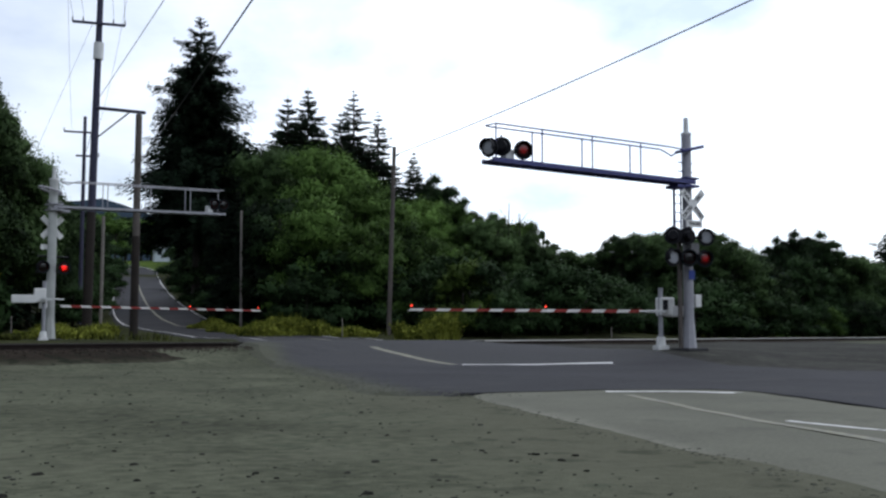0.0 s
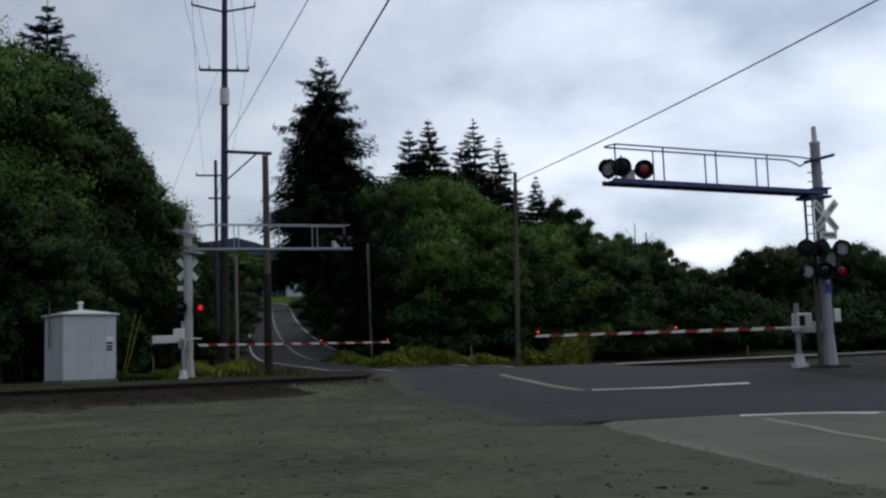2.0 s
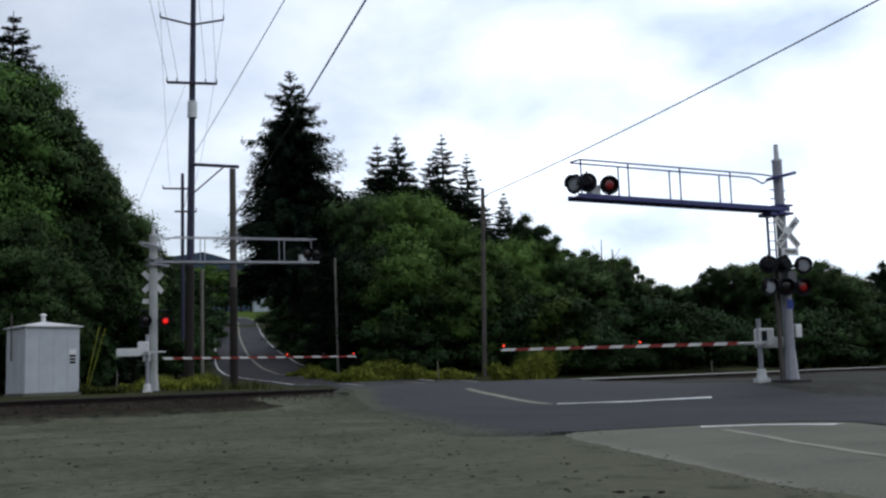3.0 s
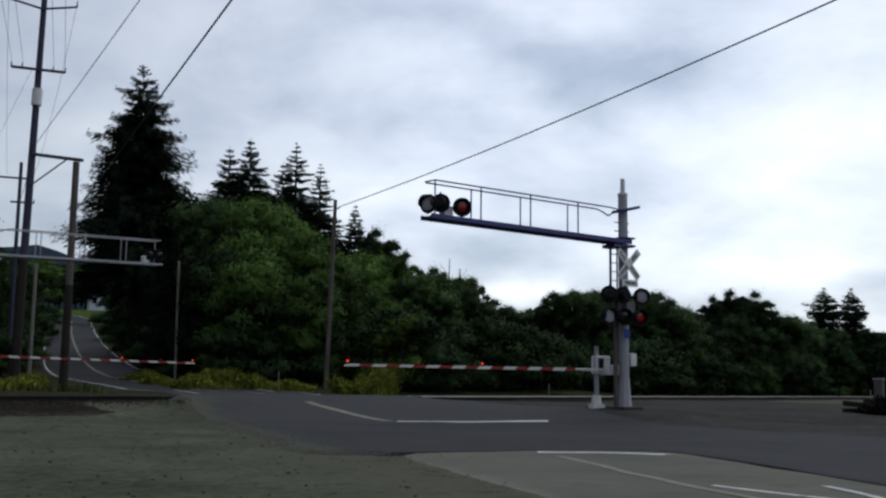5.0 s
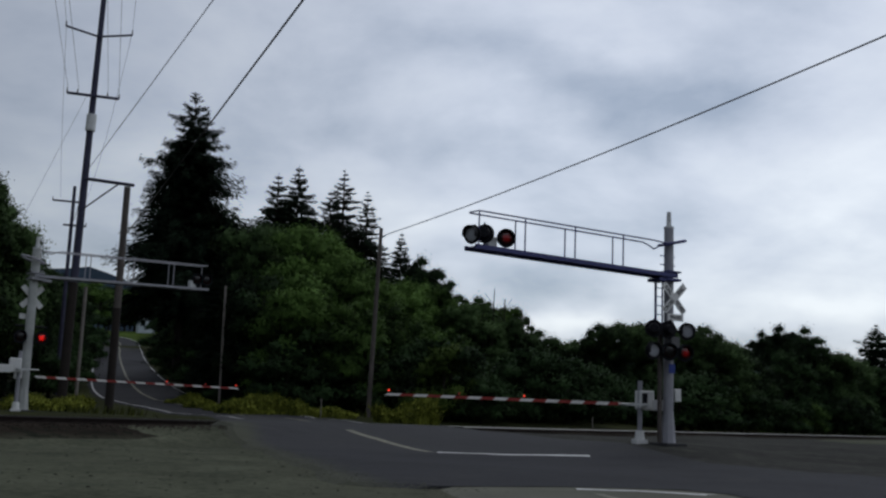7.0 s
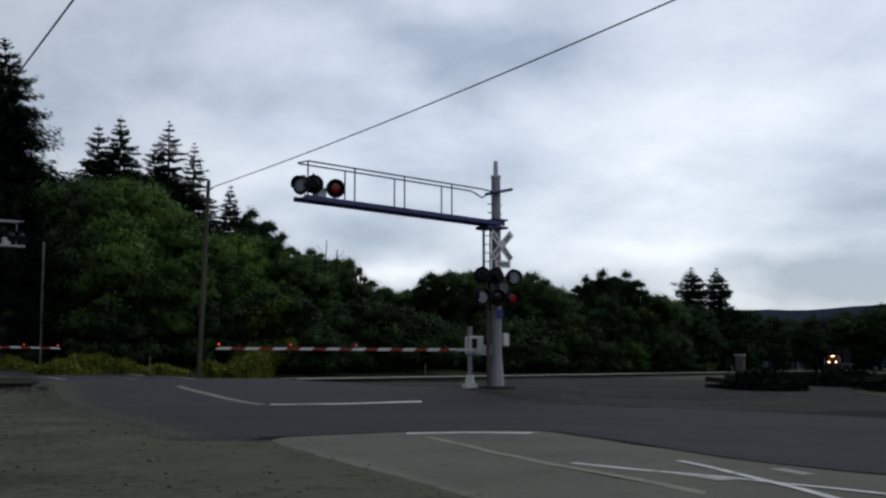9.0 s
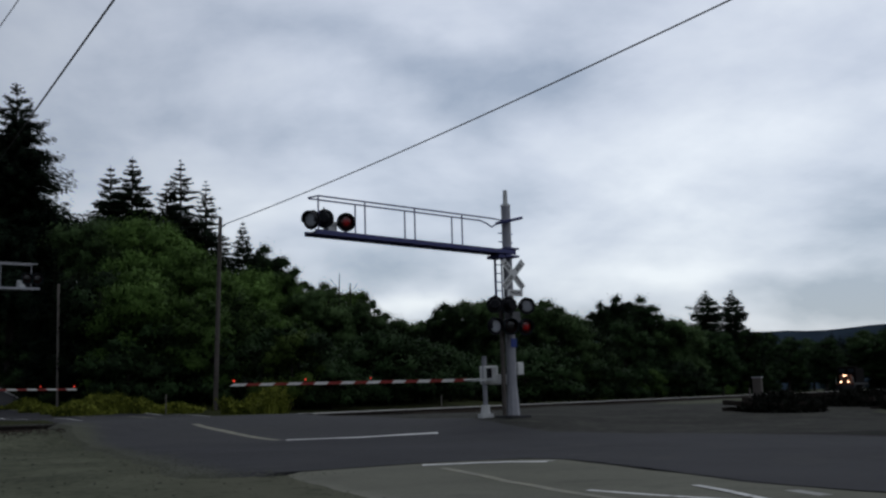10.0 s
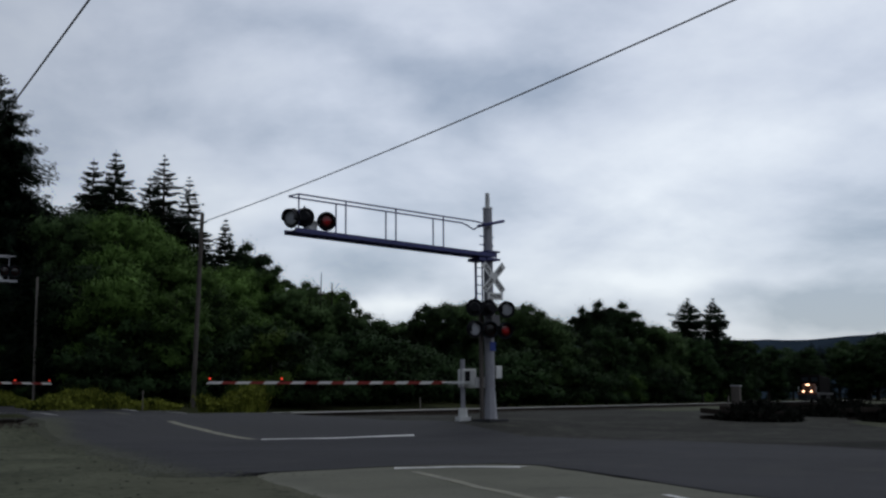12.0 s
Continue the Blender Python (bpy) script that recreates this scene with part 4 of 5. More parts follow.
def wires():
    big, (bx, by, bz) = pole("power_pole", 18.75, 58, 25.5, 0.24, 0.13, "tall dark utility pole with two crossarms", lean=(0.35, 0), butt=6.6)
    arm_with_pins(big, 17.5 - bz, 1.32, 18, x0=0.28)
    arm_with_pins(big, 21.15 - bz, 1.7, 18, drop=0.35, pins=(-1, 1), x0=0.3)
    bm = bmesh.new()
    tube(bm, (0.24, -0.05, 15.6 - bz), (0.26, -0.05, 16.5 - bz), 0.26, 0.26, 14)
    part("splice_sleeve", bm, "galvanised", big, "pale metal sleeve round the pole")
    short, (sx, sy, sz) = pole("stub_pole", 16.42, 55.5, 12.3, 0.20, 0.16, "thick grey stub pole beside the tall utility pole", "grey_wood", lean=(0.0, 0), butt=5.2)
    bm = bmesh.new()
    a = Vector((0.2, -0.1, 13.0 - bz))
    b = Vector((sx - bx + 0.3, sy - by, 12.4 - bz))
    tube(bm, a, b, 0.09, sides=8)
    tube(bm, (0.18, -0.1, 11.3 - bz), a + (b - a) * 0.72, 0.045, sides=6)
    part("strut", bm, "wood", big, "timber strut and brace to the stub pole")
    third, (tx, ty, tz) = pole("distribution_pole", 19.05, 82, 17.2, 0.17, 0.12, "slim distant utility pole with a small crossarm")
    arm_with_pins(third, 16.0 - tz, 1.1, 18, pins=(-1, 1), x0=-0.3)
    arm_with_pins(third, 14.2 - tz, 0.8, 18, pins=(1,), x0=0.3)
    pole("post", 18.05, 62, 7.7, 0.10, 0.09, "short bare pale wooden post on the verge", "pale_wood")
    pole("post", 10.9, 72, 9.4, 0.09, 0.08, "slim leaning pale wooden pole beside the hill road", "pale_wood", lean=(-0.1, 0))
    two, (px, py, pz) = pole("service_pole", 3.05, 62, 12.2, 0.145, 0.11, "weathered wooden utility pole beyond the track", "grey_wood", lean=(0.28, 0))
    bm = bmesh.new()
    tube(bm, (0.25, -0.1, 11.6 - pz), (0.55, -0.25, 11.7 - pz), 0.05, sides=6)
    part("insulator", bm, "insulator", two)

    def cable(name, pts, r, label):
        verts, faces = [], []
        for i, p in enumerate(pts):
            d = (Vector(pts[min(i + 1, len(pts) - 1)]) - Vector(pts[max(i - 1, 0)])).normalized()
            u = d.cross(Vector((0, 0, 1))).normalized()
            v = u.cross(d)
            for k in range(5):
                a = k * 2 * math.pi / 5
                verts.append(tuple(Vector(p) + r * (math.cos(a) * u + math.sin(a) * v)))
        for i in range(len(pts) - 1):
            for k in range(5):
                faces.append((5 * i + k, 5 * i + (k + 1) % 5, 5 * i + 5 + (k + 1) % 5, 5 * i + 5 + k))
        tagged(new(name, mesh_of(name, verts, faces, ("wire",))), label, "overhead wire", group="overhead wires")

    def sagged(a, b, sag, n=16):
        a, b = Vector(a), Vector(b)
        return [a + (b - a) * k / n + Vector((0, 0, -4 * sag * (k / n) * (1 - k / n))) for k in range(n + 1)]

    cable("overhead_wire", sagged((px + 0.5, py - 0.2, 11.75), (20.5, 8.0, 12.9), 0.55), 0.027, "single dark wire running over the road")
    cable("overhead_wire", sagged((bx + 0.2, by - 0.2, 13.2), (8.2, -2.8, 12.7), 0.08), 0.016, "dark cable from the tall pole over the lot")
    cable("overhead_wire", sagged((sx + 0.1, sy - 0.14, 9.7), (7.5, -4.2, 10.5), 0.05), 0.026, "heavy dark cable from the stub pole over the lot")
    c, s = math.cos(radians(18)), math.sin(radians(18))
    for k in (-1.3, -0.75, 0.75, 1.3):
        cable("overhead_wire", sagged((bx + 0.28 + k * c, by - 0.2 + k * s, 17.8), (2 + k * c, -14 + k * s, 18.0), 0.5), 0.010, "thin power wire on the crossarm")
    for k in (-1.7, 1.7):
        cable("overhead_wire", sagged((bx + 0.3 + k * c, by - 0.2 + k * s, 21.35), (3 + k * c, -14 + k * s, 22.0), 0.5), 0.010, "thin power wire on the upper crossarm")
        cable("overhead_wire", sagged((bx + 0.3 + k * c, by - 0.2 + k * s, 21.35), (tx + k * c * 0.6, ty, 16.3), 0.9), 0.010, "thin power wire to the distant pole")
    cable("overhead_wire", sagged((bx + 0.2, by, 13.2), (tx, ty, 14.3), 0.5), 0.018, "thin cable to the distant pole")
    cable("guy_wire", [(bx - 0.1, by, 17.6), (bx - 8.0, by + 6.0, 5.0)], 0.009, "thin guy wire down to the trees")
    # yellow guy guards by the hut
    for off in (0.0, 0.1):
        gx, gy = spot(23.95, 46.5)
        bm = bmesh.new()
        tube(bm, (gx + off, gy, land(gx, gy)), (gx + 0.50 + off * 2.5, gy + 0.3, 3.7 - off), 0.011, sides=8)
        me = bpy.data.meshes.new("guy_guard")
        bm.to_mesh(me)
        bm.free()
        me.materials.append(M["yellow_plastic"])
        tagged(new("guy_guard", me), "yellow plastic guy wire guard leaning by the hut", "guy guard", group="guy guards")


wires()


# ---- trees ----
def leaves_at(rng, base, along, normal, length, width):
    """Small pointed leaves or twigs: one triangle each, from base outwards along its way."""
    along = along / (np.linalg.norm(along, axis=1)[:, None] + 1e-9)
    side = np.cross(along, normal)
    side /= np.linalg.norm(side, axis=1)[:, None] + 1e-9
    n = len(base)
    ln = length * rng.uniform(0.6, 1.4, (n, 1))
    wd = width * rng.uniform(0.6, 1.4, (n, 1))
    return np.stack([base - side * wd / 2, base + side * wd / 2, base + along * ln], 1).reshape(-1, 3)


def add_leaves(name, verts, mat, parent, label="", normals=None):
    me = bpy.data.meshes.new(name)
    n = len(verts) // 3
    me.vertices.add(3 * n)
    me.vertices.foreach_set("co", verts.astype(np.float32).ravel())
    me.loops.add(3 * n)
    me.loops.foreach_set("vertex_index", np.arange(3 * n, dtype=np.int32))
    me.polygons.add(n)
    me.polygons.foreach_set("loop_start", np.arange(0, 3 * n, 3, dtype=np.int32))
    me.materials.append(M[mat])
    me.update(calc_edges=True)
    if normals is not None:
        normals = normals / (np.linalg.norm(normals, axis=1)[:, None] + 1e-9)
        me.normals_split_custom_set(np.repeat(normals, 3, axis=0).tolist())
    ob = new(name, me)
    ob.parent = parent
    return tagged(ob, label)


def broadleaf(seed, h, w, mat, clumps, label, trunk=True, low=0.10, kind="tree", per=215, size=0.185):
    """A broadleaf tree: trunk and limbs, and a crown of several lobes, each of leafy sprays with gaps between them."""
    rng = np.random.default_rng(seed)
    t = tagged(new(kind), label, "tree" if kind == "tree" else "bush")
    bm = bmesh.new()
    if trunk:
        tube(bm, (0, 0, -0.4), (0.1, 0, h * 0.45), 0.024 * h, 0.014 * h, 9)
        tube(bm, (0.1, 0, h * 0.44), (0, 0.1, h * 0.85), 0.014 * h, 0.004 * h, 7)
    # lobes: centre, radius, height
    lobes = [(0.10 * w, 0.0, h * 0.70, 0.44 * w, 0.28 * h)]
    turn = rng.uniform(0, 6.28)
    for k in range(5):
        a, rr = turn + k * 1.257 + rng.uniform(-0.35, 0.35), w * rng.uniform(0.36, 0.56)
        rad = w * rng.uniform(0.40, 0.56)
        zc = h * rng.uniform(0.42, 0.76)
        lobes.append((rr * math.cos(a), rr * math.sin(a), zc, rad, min(0.97 * h - zc, h * rng.uniform(0.16, 0.27))))
    for k in range(6):
        a, rr = turn + 0.5 + k * 1.047 + rng.uniform(-0.3, 0.3), w * rng.uniform(0.46, 0.66)
        lobes.append((rr * math.cos(a), rr * math.sin(a), h * (low + rng.uniform(0.10, 0.26)), w * rng.uniform(0.30, 0.40), h * rng.uniform(0.12, 0.18)))
    cs, al, ns, sz, soft_n = [], [], [], [], []
    for k in range(int(1.4 * clumps)):
        lx, ly, lz, lr, lh = lobes[k % len(lobes)]
        v = rng.normal(size=3)
        v[2] = abs(v[2]) * 1.1 if rng.uniform() < 0.78 else -0.4 * abs(v[2])
        v /= np.linalg.norm(v)
        f = 0.52 + 0.50 * rng.uniform() ** 0.5
        c = np.array([lx + lr * f * v[0], ly + lr * f * v[1], min(lz + 1.05 * lh * f * v[2], 0.965 * h)])
        c[2] = max(c[2], low * h * 0.8)
        size_c = w * rng.uniform(0.11, 0.25)
        m = int(1.5 * per * (size_c / (0.175 * w)) ** 1.6)
        d = rng.normal(size=(m, 3))
        d[:, 2] = np.where(d[:, 2] < 0, d[:, 2] * 0.5, d[:, 2])
        d /= np.linalg.norm(d, axis=1)[:, None]
        deep = rng.uniform(size=m) < 0.25
        rad = size_c * np.where(deep, rng.uniform(0.2, 0.6, m), np.abs(0.80 + 0.30 * rng.normal(size=m)))[:, None]
        stray = (rng.uniform(size=m) < 0.07) & ~deep
        rad = np.where(stray[:, None], size_c * rng.uniform(1.1, 1.7, (m, 1)), rad)
        sz.append(np.where(deep, size * 1.8, size * 0.80))
        at = c + d * rad * np.array([1.0, 1.0, 0.80])
        # sprays hang outwards
        out = at[:, :2] - c[:2]
        at[:, 2] -= 0.12 * (out ** 2).sum(1) / size_c
        cs.append(at)
        ns.append(d + 0.35 * rng.normal(size=(m, 3)))
        soft_n.append(d * np.array([0.9, 0.9, 1.0]) + 0.45 * np.array([v[0], v[1], v[2] + 0.1]) + 0.09 * rng.normal(size=(m, 3)))
        g = rng.normal(size=(m, 3)) + d * 0.6
        g[:, 2] -= 0.6
        al.append(g)
        if trunk and k % 4 == 0:
            z0 = min(0.75 * h, max(0.12 * h, c[2] - 0.25 * h))
            tube(bm, (0, 0, z0), tuple(c * np.array([0.9, 0.9, 1])), 0.006 * h, 0.002 * h, 5)
    part("trunk" if trunk else "stem", bm if trunk else tube(bm, (0, 0, -0.2), (0.1, 0, h * 0.7), 0.03 * h, 0.01 * h, 6), "bark", t)
    cs, al, ns = np.concatenate(cs), np.concatenate(al), np.concatenate(ns)
    cs[:, 2] = np.maximum(cs[:, 2], 0.06)
    ln = np.concatenate(sz)[:, None]
    add_leaves("crown", leaves_at(rng, cs, al, ns, ln, ln * 0.8), mat, t, "", np.concatenate(soft_n))
    return t


def conifer(seed, h, w, label, gaps=0.12, power=0.85, tiers=42, bare=0.06, widest=99.0):
    """A fir: a straight stem with a bare leader, and whorls of separate boughs, each a flat spray of twigs with a lifted tip."""
    rng = np.random.default_rng(seed)
    t = tagged(new("fir_tree"), label, "tree")
    bm = bmesh.new()
    tube(bm, (0, 0, -0.5), (0, 0, h * 0.992), 0.015 * h, 0.02, 8)
    cs, al, ns = [], [], []
    for tier in range(tiers):
        zf = bare + (0.985 - bare) * (tier + rng.uniform(-0.7, 0.7)) / (tiers - 1)
        if zf > 0.985:
            continue
        z, f = h * zf, max(1 - zf, 0.0)
        n = 4 + int(3.4 * min(1.0, 2 * f) + rng.uniform(0, 1.6))
        whorl = rng.uniform(0.78, 1.16)
        for k in range(n):
            if rng.uniform() < gaps:
                continue
            a = k * 6.283 / n + tier * 2.4 + rng.uniform(-0.3, 0.3)
            lump = 1.0 + 0.5 * noise.noise((1.2 * math.cos(a) + seed, 1.2 * math.sin(a), zf * 9.0))
            ln = min(w * f ** power, widest) * lump * whorl * rng.uniform(0.66, 1.16) * (0.45 + 0.55 * min(1.0, f / 0.14)) + 0.10
            m = int(14 + 34 * ln)
            q = rng.uniform(0.04, 1.0, m) ** 0.75
            up = 0.18 + 0.5 * (1 - f) ** 2
            droop = 0.55 + 0.25 * f
            ca, sa = math.cos(a), math.sin(a)
            zz = z + ln * (up * q - droop * q ** 2 + 0.30 * q ** 4) + 0.05 * ln * rng.normal(size=m)
            base = np.stack([q * ln * ca, q * ln * sa, zz], 1) + rng.normal(size=(m, 3)) * 0.012 * ln
            turn = rng.choice((-1.0, 1.0), m) * rng.uniform(0.35, 1.0, m)
            dx, dy = ca * np.cos(turn) - sa * np.sin(turn), sa * np.cos(turn) + ca * np.sin(turn)
            g = np.stack([dx, dy, -rng.uniform(0.05, 0.62, m)], 1)
            cs.append(base)
            al.append(g * (0.12 + 0.14 * min(1.0, 5 * f) + 0.22 * ln * (1.05 - q))[:, None])
            ns.append(np.stack([0.3 * ca + 0 * q, 0.3 * sa + 0 * q, 0.9 + 0 * q], 1) + 0.45 * rng.normal(size=(m, 3)))
            if ln > 1.0:
                tube(bm, (0, 0, z), (0.75 * ln * ca, 0.75 * ln * sa, z + ln * (0.75 * up - 0.5625 * droop + 0.11)), 0.012 + 0.008 * ln, 0.008, 4)
    part("trunk", bm, "bark", t)
    cs, al, ns = np.concatenate(cs), np.concatenate(al), np.concatenate(ns)
    ln = np.linalg.norm(al, axis=1)[:, None]
    add_leaves("needles", leaves_at(rng, cs, al, ns, ln, 0.07 + 0.17 * ln), "fir", t)
    return t


PROTO = {}


def plant(kind, az, r, height, turn=0.0, width=1.0, sink=0.0):
    """Sets a copy of a prototype at a bearing and range, scaled to its height."""
    ob, h0, used = PROTO[kind]
    x, y = spot(az, r)
    z = land(x, y) - sink
    k = height / h0
    m = pose(x, y, z, 0, 0, turn)
    if used:
        ob = copy_thing(ob, m)
    else:
        ob.matrix_basis = m
        PROTO[kind] = (ob, h0, True)
    ob.scale = (k * width, k * width, k)
    return ob


def forest():
    PROTO["fir_big"] = (conifer(11, 30.0, 9.4, "tall dark fir tree with drooping boughs", 0.09, 0.70, 60, 0.24, 6.4), 30.0, False)
    PROTO["fir_slim"] = (conifer(12, 26.0, 5.6, "slim dark fir tree on the wooded slope", 0.07, 0.78, 74), 26.0, False)
    PROTO["fir_thin"] = (conifer(13, 26.0, 4.4, "narrow dark fir tree with gaps between boughs", 0.12, 0.80, 58), 26.0, False)
    PROTO["maple"] = (broadleaf(21, 14.0, 4.9, "leaf_mid", 120, "broad green maple tree in full leaf", low=0.26), 14.0, False)
    PROTO["alder"] = (broadleaf(22, 14.0, 3.6, "leaf_grey", 120, "grey-green alder tree in the tree line", low=0.2), 14.0, False)
    PROTO["ash"] = (broadleaf(23, 12.0, 4.2, "leaf_grey", 120, "dense grey-green broadleaf tree in the tree line", low=0.16), 12.0, False)
    PROTO["willow"] = (broadleaf(24, 9.0, 4.0, "leaf_grey", 110, "spreading green tree along the track"), 9.0, False)
    PROTO["green_willow"] = (broadleaf(37, 9.0, 4.0, "leaf_mid", 100, "spreading light green tree below the maples"), 9.0, False)
    PROTO["cottonwood"] = (broadleaf(41, 13.0, 3.6, "leaf_dark", 130, "open-crowned tree in the distant tree line", per=170), 13.0, False)
    PROTO["bright_maple"] = (broadleaf(45, 21.0, 7.2, "leaf_bright", 190, "broad bright green maple tree beside the track", low=0.2, size=0.20), 21.0, False)
    PROTO["shrub"] = (broadleaf(25, 4.0, 2.6, "leaf_mid", 34, "green shrub at the foot of the trees", False, 0.02, "shrub", 240, 0.14), 4.0, False)
    PROTO["dark_shrub"] = (broadleaf(26, 4.0, 2.8, "leaf_dark", 34, "near-black green shrub filling in the shade at the foot of the trees", False, 0.02, "shrub", 150, 0.17), 4.0, False)
    PROTO["light_shrub"] = (broadleaf(27, 4.0, 2.2, "leaf_light", 34, "light green shrub at the edge of the trees", False, 0.02, "shrub", 240, 0.14), 4.0, False)
    PROTO["ash_far"] = (broadleaf(33, 12.0, 4.2, "leaf_dark", 130, "dark green broadleaf tree of the tree line, near copies standing in for shade", low=0.12, per=110, size=0.26), 12.0, False)
    PROTO["maple_far"] = (broadleaf(34, 12.0, 4.4, "leaf_mid", 80, "green broadleaf tree at the head of the hill road", low=0.08, per=80, size=0.30), 12.0, False)
    PROTO["fir_open"] = (conifer(15, 18.0, 4.6, "open-branched dark fir tree on the skyline", 0.08, 0.62, 60, 0.1), 18.0, False)
    rnd = random.Random(5)

    def put(kind, az, r, el, width=1.0):
        x, y = spot(az, r)
        if r > 115 and kind in ("ash", "maple"):
            kind += "_far"
        plant(kind, az, r, (1.3 + r * math.tan(radians(el)) - land(x, y)) * (1.0 if kind.startswith("fir") else 1.03), rnd.uniform(0, 360), width)

    # the great fir and the pointed firs behind the broad trees
    put("fir_big", 13.25, 106, 16.6, 1.0)
    put("fir_slim", 11.0, 108, 10.2, 1.3)
    for az, r, el, k, wd in ((8.55, 112, 12.7, "fir_slim", 1.25), (7.45, 116, 13.2, "fir_slim", 1.35), (5.65, 112, 12.0, "fir_slim", 1.2), (4.95, 118, 13.1, "fir_thin", 1.5),
                             (3.62, 114, 12.0, "fir_thin", 1.4), (1.66, 112, 9.9, "fir_slim", 1.15), (0.7, 116, 8.3, "cottonwood", 0.9), (-0.4, 118, 7.6, "cottonwood", 0.9), (-1.4, 112, 6.5, "alder", 1.0), (-2.6, 112, 6.3, "cottonwood", 1.0), (6.6, 120, 11.0, "fir_slim", 1.3), (2.7, 118, 9.2, "fir_slim", 1.2), (4.2, 122, 10.0, "fir_slim", 1.3), (7.9, 122, 11.0, "fir_slim", 1.2)):
        put(k, az, r, el, wd)
    # broad trees in front of them; near ash_far and fir_slim stand in for shade
    for az, r, el, k, wd in ((9.0, 84, 9.9, "ash", 0.85), (8.9, 73, 7.0, "ash_far", 1.0), (7.7, 71, 5.4, "ash_far", 1.0), (6.7, 69, 3.8, "ash_far", 1.1), (5.7, 67, 2.6, "ash_far", 1.2), (10.3, 76, 7.0, "fir_slim", 1.5), (9.3, 73, 5.2, "fir_slim", 1.6), (8.2, 71, 3.9, "fir_slim", 1.7), (11.2, 80, 7.6, "fir_slim", 1.3), (7.0, 78, 10.0, "maple", 0.85), (6.3, 84, 9.7, "maple", 0.9), (5.0, 78, 8.0, "maple", 0.95), (6.6, 70, 7.2, "green_willow", 1.0), (3.6, 78, 7.6, "maple", 0.95), (4.2, 68, 5.8, "green_willow", 1.0), (1.8, 82, 7.2, "maple", 0.95), (0.6, 76, 5.0, "green_willow", 1.0), (-1.0, 78, 4.6, "green_willow", 1.0),
                             (2.2, 72, 5.8, "green_willow", 0.9), (0.2, 86, 6.8, "maple", 0.9), (-1.3, 86, 6.4, "maple", 0.9), (-2.6, 84, 6.2, "ash", 1.0), (-3.8, 88, 5.9, "maple", 0.9),
                             (-4.9, 86, 5.5, "ash", 0.95), (-5.9, 90, 4.6, "willow", 1.1), (-7.0, 92, 4.2, "willow", 1.1), (-8.0, 92, 4.1, "willow", 1.0), (-9.6, 88, 5.2, "ash", 0.95), (-10.7, 90, 5.3, "ash", 1.0),
                             (-11.8, 92, 5.3, "ash", 1.0), (-13.2, 96, 5.2, "ash", 1.0), (-14.4, 98, 5.15, "ash", 1.0), (-15.4, 102, 4.6, "willow", 1.1), (-16.6, 106, 3.9, "willow", 1.1)):
        put(k, az, r, el, wd)
    for az, r, el, k, wd in ((-17.7, 122, 4.8, "cottonwood", 0.8), (-18.6, 124, 5.1, "cottonwood", 1.0), (-19.6, 128, 5.0, "cottonwood", 1.0), (-18.8, 116, 3.8, "ash", 1.0), (-20.6, 130, 4.0, "willow", 1.0), (-21.6, 140, 3.6, "willow", 1.0), (-22.5, 150, 3.3, "ash", 1.0),
                             (-23.12, 165, 5.35, "fir_open", 1.35), (-24.42, 168, 5.3, "fir_open", 1.1), (-23.7, 150, 3.0, "ash", 1.0), (-25.0, 165, 3.1, "ash", 1.0), (-26.0, 190, 2.9, "ash", 1.0), (-27.4, 215, 2.75, "fir_slim", 1.3),
                             (-27.0, 200, 2.6, "ash", 1.2), (-28.2, 235, 2.5, "ash", 1.2), (-29.2, 250, 2.9, "fir_slim", 1.3), (-29.6, 255, 2.7, "fir_slim", 1.5), (-30.4, 262, 2.9, "alder", 1.2), (-31.3, 270, 2.6, "fir_slim", 1.4), (-32.2, 270, 3.1, "ash", 1.5), (-33.2, 280, 3.2, "fir_thin", 1.6), (-25.6, 178, 2.9, "ash", 1.1), (-28.8, 225, 2.5, "ash", 1.4), (-31.8, 260, 2.9, "ash", 1.6), (-34.0, 250, 3.4, "ash", 1.5)):
        put(k, az, r, el, wd)
    # big trees beside the hut; the low ash_far stand in for canopy shade
    for az, r, el, k, wd in ((34.5, 62, 18.2, "bright_maple", 0.9), (32.6, 64, 18.2, "bright_maple", 0.9), (30.7, 62, 17.3, "bright_maple", 0.85), (29.0, 66, 15.9, "bright_maple", 0.8), (27.6, 84, 18.9, "fir_slim", 1.3), (27.0, 64, 15.2, "alder", 1.0), (25.9, 66, 14.4, "alder", 0.95),
                             (24.2, 74, 13.6, "fir_slim", 1.2), (24.6, 66, 12.2, "alder", 0.95), (23.2, 72, 10.9, "ash", 0.9), (22.2, 76, 8.6, "ash", 0.85), (29.8, 58, 9.0, "ash_far", 1.0), (27.2, 57, 8.6, "ash", 0.9), (32.5, 57, 9.0, "ash_far", 1.0), (24.9, 58, 6.4, "alder", 1.0), (21.5, 75, 8.2, "alder", 0.8), (20.6, 80, 7.0, "ash", 0.6)):
        put(k, az, r, el, wd)
